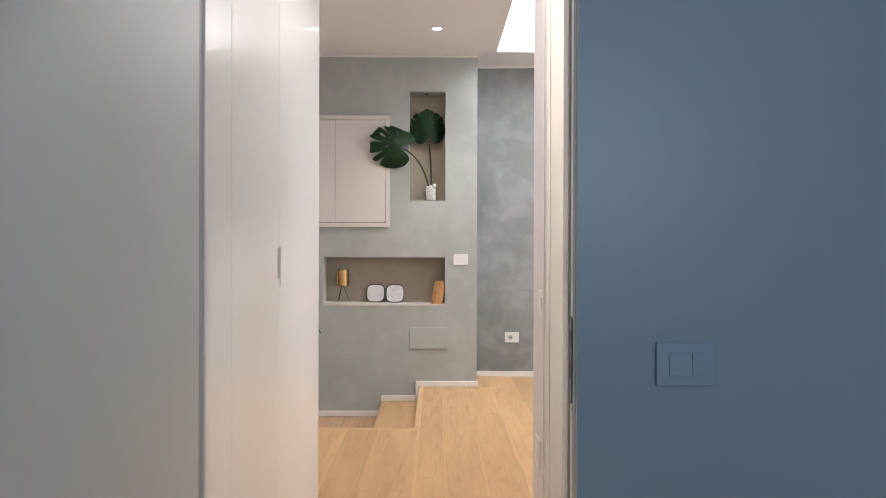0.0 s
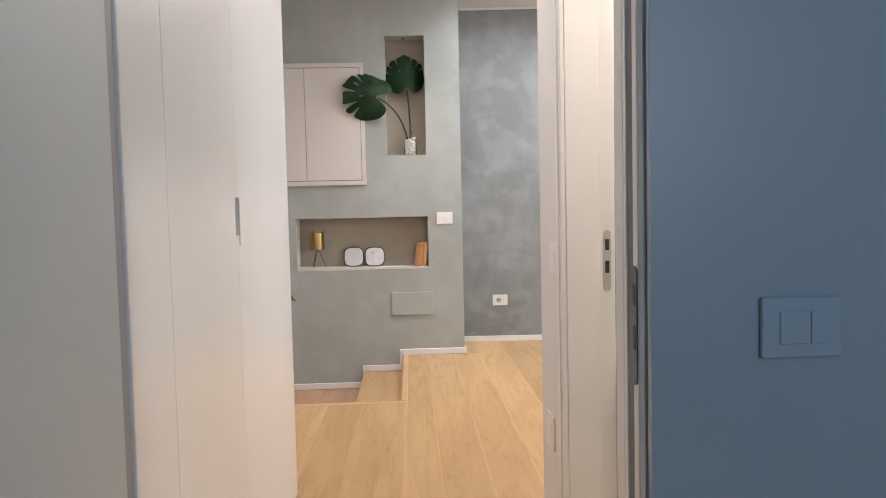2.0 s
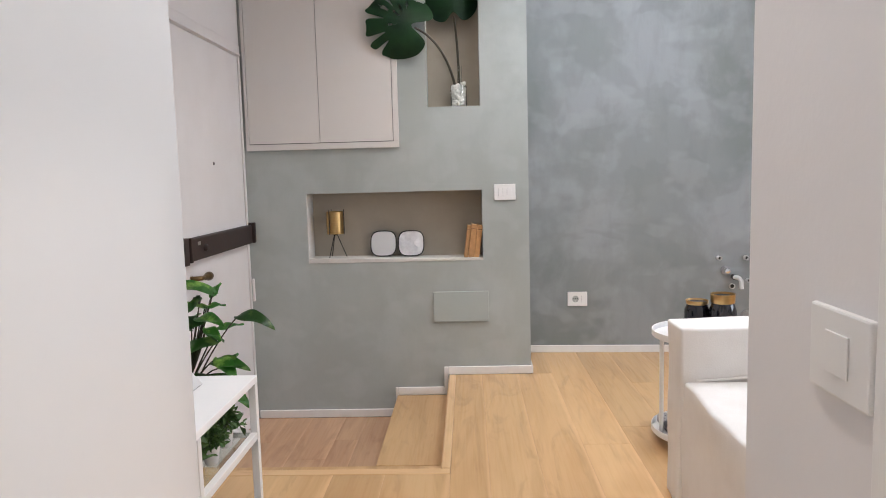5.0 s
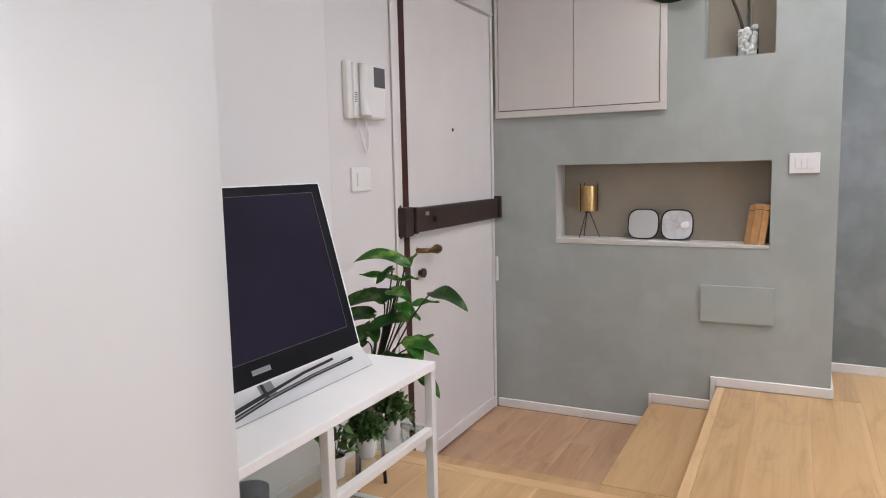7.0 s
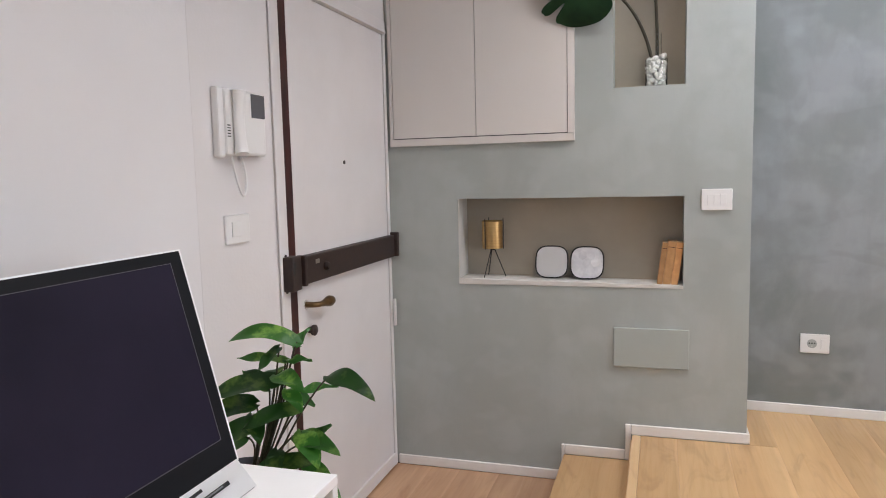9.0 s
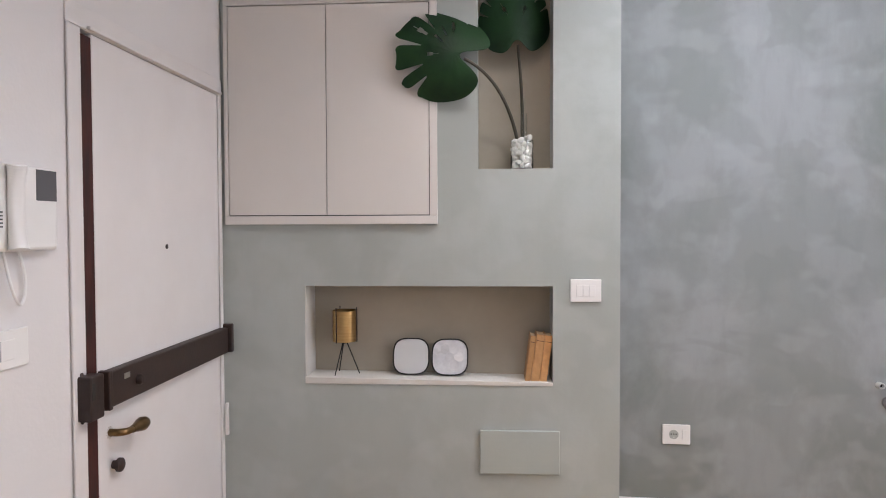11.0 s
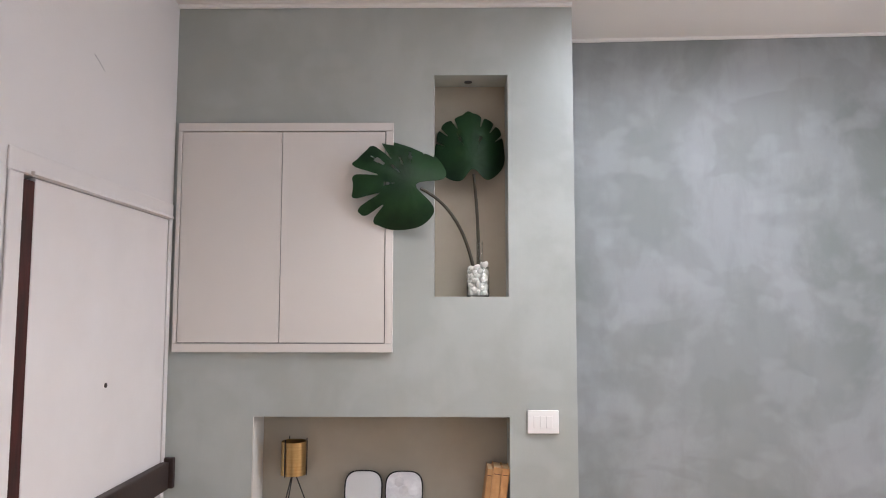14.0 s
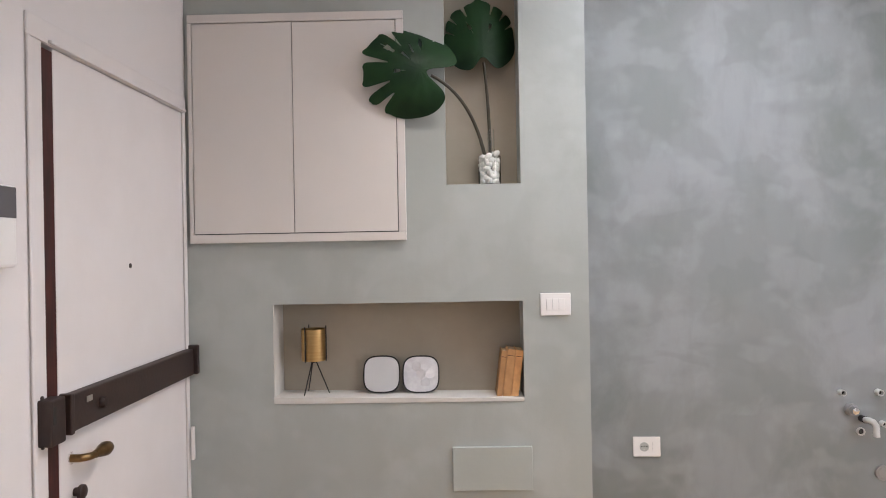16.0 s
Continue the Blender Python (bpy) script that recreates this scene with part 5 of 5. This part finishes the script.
def small_plant(x, y, z, pot_r, pot_h, spread, n, seed, label, size):
    t = thing("potted_plant", (x, y, z), label, "plant", "small pots on the glass shelf")
    part("pot", lathe(B(), [(pot_r * 0.72, 0.0005), (pot_r * 0.78, 0.003), (pot_r, pot_h), (pot_r * 0.92, pot_h), (pot_r * 0.85, pot_h * 0.85), (0, pot_h * 0.85)], (x, y, z), 28), CERAMIC, t, "plain white pot", True)
    part("soil", cyl(B(), (x, y, z + pot_h * 0.86), (x, y, z + pot_h * 0.92), pot_r * 0.84, seg=20), SOIL, t)
    r = random.Random(seed)
    bm = B()
    for k in range(n):
        a, e = r.uniform(0, 2 * math.pi), r.uniform(0.05, 1.45)
        q = spread * r.uniform(0.45, 1.0)
        c = Vector((x + q * math.cos(a) * math.cos(e), y + q * math.sin(a) * math.cos(e), z + pot_h + q * math.sin(e) * 1.15))
        rot = Euler((r.uniform(-1, 1), r.uniform(-1, 1), a)).to_matrix().to_4x4()
        s = size * r.uniform(0.6, 1.2)
        vs = [bm.verts.new(Matrix.Translation(c) @ rot @ Vector(p)) for p in ((-s, 0, 0), (-0.3 * s, -0.5 * s, 0.12 * s), (0.5 * s, -0.4 * s, 0.1 * s), (s, 0, -0.2 * s), (0.5 * s, 0.4 * s, 0.1 * s), (-0.3 * s, 0.5 * s, 0.12 * s))]
        bm.faces.new(vs)
    tagged(part("foliage", bm, HERB, t, "dense small green leaves"), kind="stuff")
    bm = B()
    for k in range(7):
        a = k * 0.9
        tube(bm, [(x, y, z + pot_h * 0.9), (x + spread * 0.5 * math.cos(a), y + spread * 0.5 * math.sin(a), z + pot_h + spread * 0.6)], 0.0015, 0.001, 5)
    part("stems", bm, STEM, t)
    return t


small_plant(-0.858, 3.425, 0.3525, 0.0245, 0.052, 0.052, 1100, 3, "small dense green plant in a white pot", 0.0075)
ivy = small_plant(-0.862, 3.548, 0.3525, 0.0245, 0.054, 0.062, 240, 5, "small leafy green plant with a trailing leaf in a white pot", 0.013)
bm = pothos_leaf(0.065, 0.020, 0.9, 0.2)
bm.transform(pose(-0.842, 3.572, 0.418, -35, 0, -50))
part("leaf", bm, POTHOS, ivy, "trailing yellow-green leaf", True)
small_plant(-0.860, 3.300, 0.3525, 0.0245, 0.052, 0.070, 34, 8, "small sparse leafy plant in a white pot", 0.018)

# ---------- sofa, side table ----------
def soft_box(bm, x0, x1, y0, y1, z0, z1, r, amp, seed, cuts=10):
    """A rounded, slightly creased upholstered block."""
    vs = set(bm.verts)
    box(bm, x0, x1, y0, y1, z0, z1, r, 3)
    mine = [v for v in bm.verts if v not in vs]
    es = list({e for v in mine for e in v.link_edges if e.calc_length() > 0.12})
    bmesh.ops.subdivide_edges(bm, edges=es, cuts=cuts, use_grid_fill=True)
    for v in [v for v in bm.verts if v not in vs]:
        p = v.co * 4 + Vector((seed, 0, 0))
        q = Vector((v.co.x * 9, v.co.y * 9, v.co.z * 3)) + Vector((0, seed, 0))
        v.co += Vector((noise.noise(p), noise.noise(p + Vector((7, 1, 3))), noise.noise(p + Vector((2, 9, 5))))) * amp + Vector((noise.noise(q), noise.noise(q + Vector((3, 3, 3))), 0)) * amp * 0.7
    return bm


sofa = thing("sofa", (1.0, 3.3, 0), "white two-seat sofa with a loose creased cotton cover", "sofa")
part("arm", soft_box(B(), 0.552, 1.44, 3.822, 3.982, 0.004, 0.620, 0.009, 0.010, 1, 16), FABRIC, sofa, smooth=True)
part("arm", soft_box(B(), 0.552, 1.44, 2.60, 2.76, 0.004, 0.620, 0.018, 0.006, 2), FABRIC, sofa, smooth=True)
part("seat", soft_box(B(), 0.556, 1.25, 2.766, 3.817, 0.004, 0.443, 0.012, 0.011, 4, 18), FABRIC, sofa, smooth=True)
part("backrest", soft_box(B(), 1.25, 1.46, 2.765, 3.818, 0.30, 0.74, 0.04, 0.008, 5), FABRIC, sofa, smooth=True)
part("piping", tube(B(), [(0.60, 3.815, 0.445), (0.70, 3.811, 0.452), (0.80, 3.812, 0.462), (0.88, 3.813, 0.450), (1.1, 3.813, 0.447)], 0.006, 0.004, 8), FABRIC, sofa, "folded hem of the cover")

tb = thing("side_table", (0.806, 4.40, 0), "round white metal side table with two trays", "table")
for z in (0.455, 0.052):
    t = part("tray", lathe(B(), [(0.0, 0.0), (0.198, 0.0), (0.203, 0.004), (0.203, 0.028), (0.1995, 0.028), (0.1985, 0.006), (0.0, 0.006)], (0.818, 4.40, z), 56), SATIN, tb, "round white tray with a raised rim", True)
for a in (70, 290, 184):
    x, y = 0.818 + 0.172 * math.cos(radians(a)), 4.40 + 0.172 * math.sin(radians(a))
    part("leg", cyl(B(), (x, y, 0.058), (x, y, 0.455), 0.009, seg=12), SATIN, tb)
for a in (10, 130, 250):
    x, y = 0.806 + 0.10 * math.cos(radians(a)), 4.40 + 0.10 * math.sin(radians(a))
    part("foot", cyl(B(), (x, y, 0.001), (x, y, 0.052), 0.012, seg=12), SATIN, tb)
cl = thing("folded_cloth", (0.78, 4.38, 0.059), "grey and black patterned folded cloth on the lower tray", "cloth")
part("cloth", soft_box(B(), 0.66, 0.93, 4.30, 4.50, 0.060, 0.100, 0.012, 0.006, 9, 6), GREYCLOTH, cl, smooth=True)


def vase_jar(x, y, r, h, label, low=0.78):
    t = thing("vase", (x, y, 0.461), label, "vase", "vases on the side table")
    part("body", lathe(B(), [(r * 0.7, 0.0003), (r * 0.92, 0.006), (r, 0.03), (r, h * (low - 0.18)), (r * 0.84, h * (low - 0.04)), (r * 0.80, h * (low + 0.01))], (x, y, 0.461), 36), DARKGLASS, t, "glossy black body", True)
    part("collar", lathe(B(), [(r * 0.82, h * low), (r * 0.87, h * (low + 0.02)), (r * 0.90, h), (r * 0.86, h), (r * 0.82, h * (low + 0.04))], (x, y, 0.461), 36), GOLD, t, "wide gold collar", True)
    part("inside", cyl(B(), (x, y, 0.461 + h * 0.90), (x, y, 0.461 + h * 0.95), r * 0.80, seg=24), DARKSLOT, t)


vase_jar(0.803, 4.44, 0.050, 0.137, "low black vase with a narrow gold collar", 0.88)
vase_jar(0.886, 4.38, 0.053, 0.172, "taller black vase with a gold collar")
tum = thing("drinking_glass", (0.742, 4.46, 0.461), "small clear drinking glass on the side table", "glass")
g = part("glass", lathe(B(), [(0.030, 0), (0.033, 0.003), (0.036, 0.050), (0.0345, 0.050), (0.0315, 0.006), (0.0, 0.005)], (0.742, 4.46, 0.4612), 24), GLASS, tum, smooth=True)
g.visible_shadow = False

# ---------- floor boards ----------
def boards(parent, x_edges, y0, y1, z, seed, lengths=(2.4, 3.8), mat=OAK):
    r = random.Random(seed)
    for a, b in zip(x_edges, x_edges[1:]):
        y = y0
        cut = y0 + r.uniform(0.3, 1.6)
        while y < y1 - 0.01:
            e = min(cut, y1)
            if y1 - e < 0.25:
                e = y1
            bm = box(B(), a + 0.0002, b - 0.0002, y + 0.0002, e - 0.0002, z - 0.0135, z, 0.0004, 1)
            part("plank", bm, mat, parent)
            y, cut = e, e + r.uniform(*lengths)


left = [-1.397, -1.27, -1.07, -0.87, -0.67, -0.47, EDGE + 0.031]
right = [0.13 + 0.2 * k for k in range(16)]
boards(floor, left, 1.26, NEAR - 0.046, 0.0, 1)
boards(floor, [EDGE + 0.031, -0.07, 0.13, 0.33], 1.26, 5.467, 0.0, 2)
boards(floor, [0.2225, 0.33], 5.468, 5.945, 0.0, 6)
boards(floor, right[1:], 1.26, 5.945, 0.0, 4)
# entrance boards, in the oak with dimmer light in its colour
boards(floor_low, [-1.375, -1.19, -1.05, -0.86, -0.735, -0.546], 4.48, 5.467, PIT, 3, (0.6, 1.2), OAKDIM)
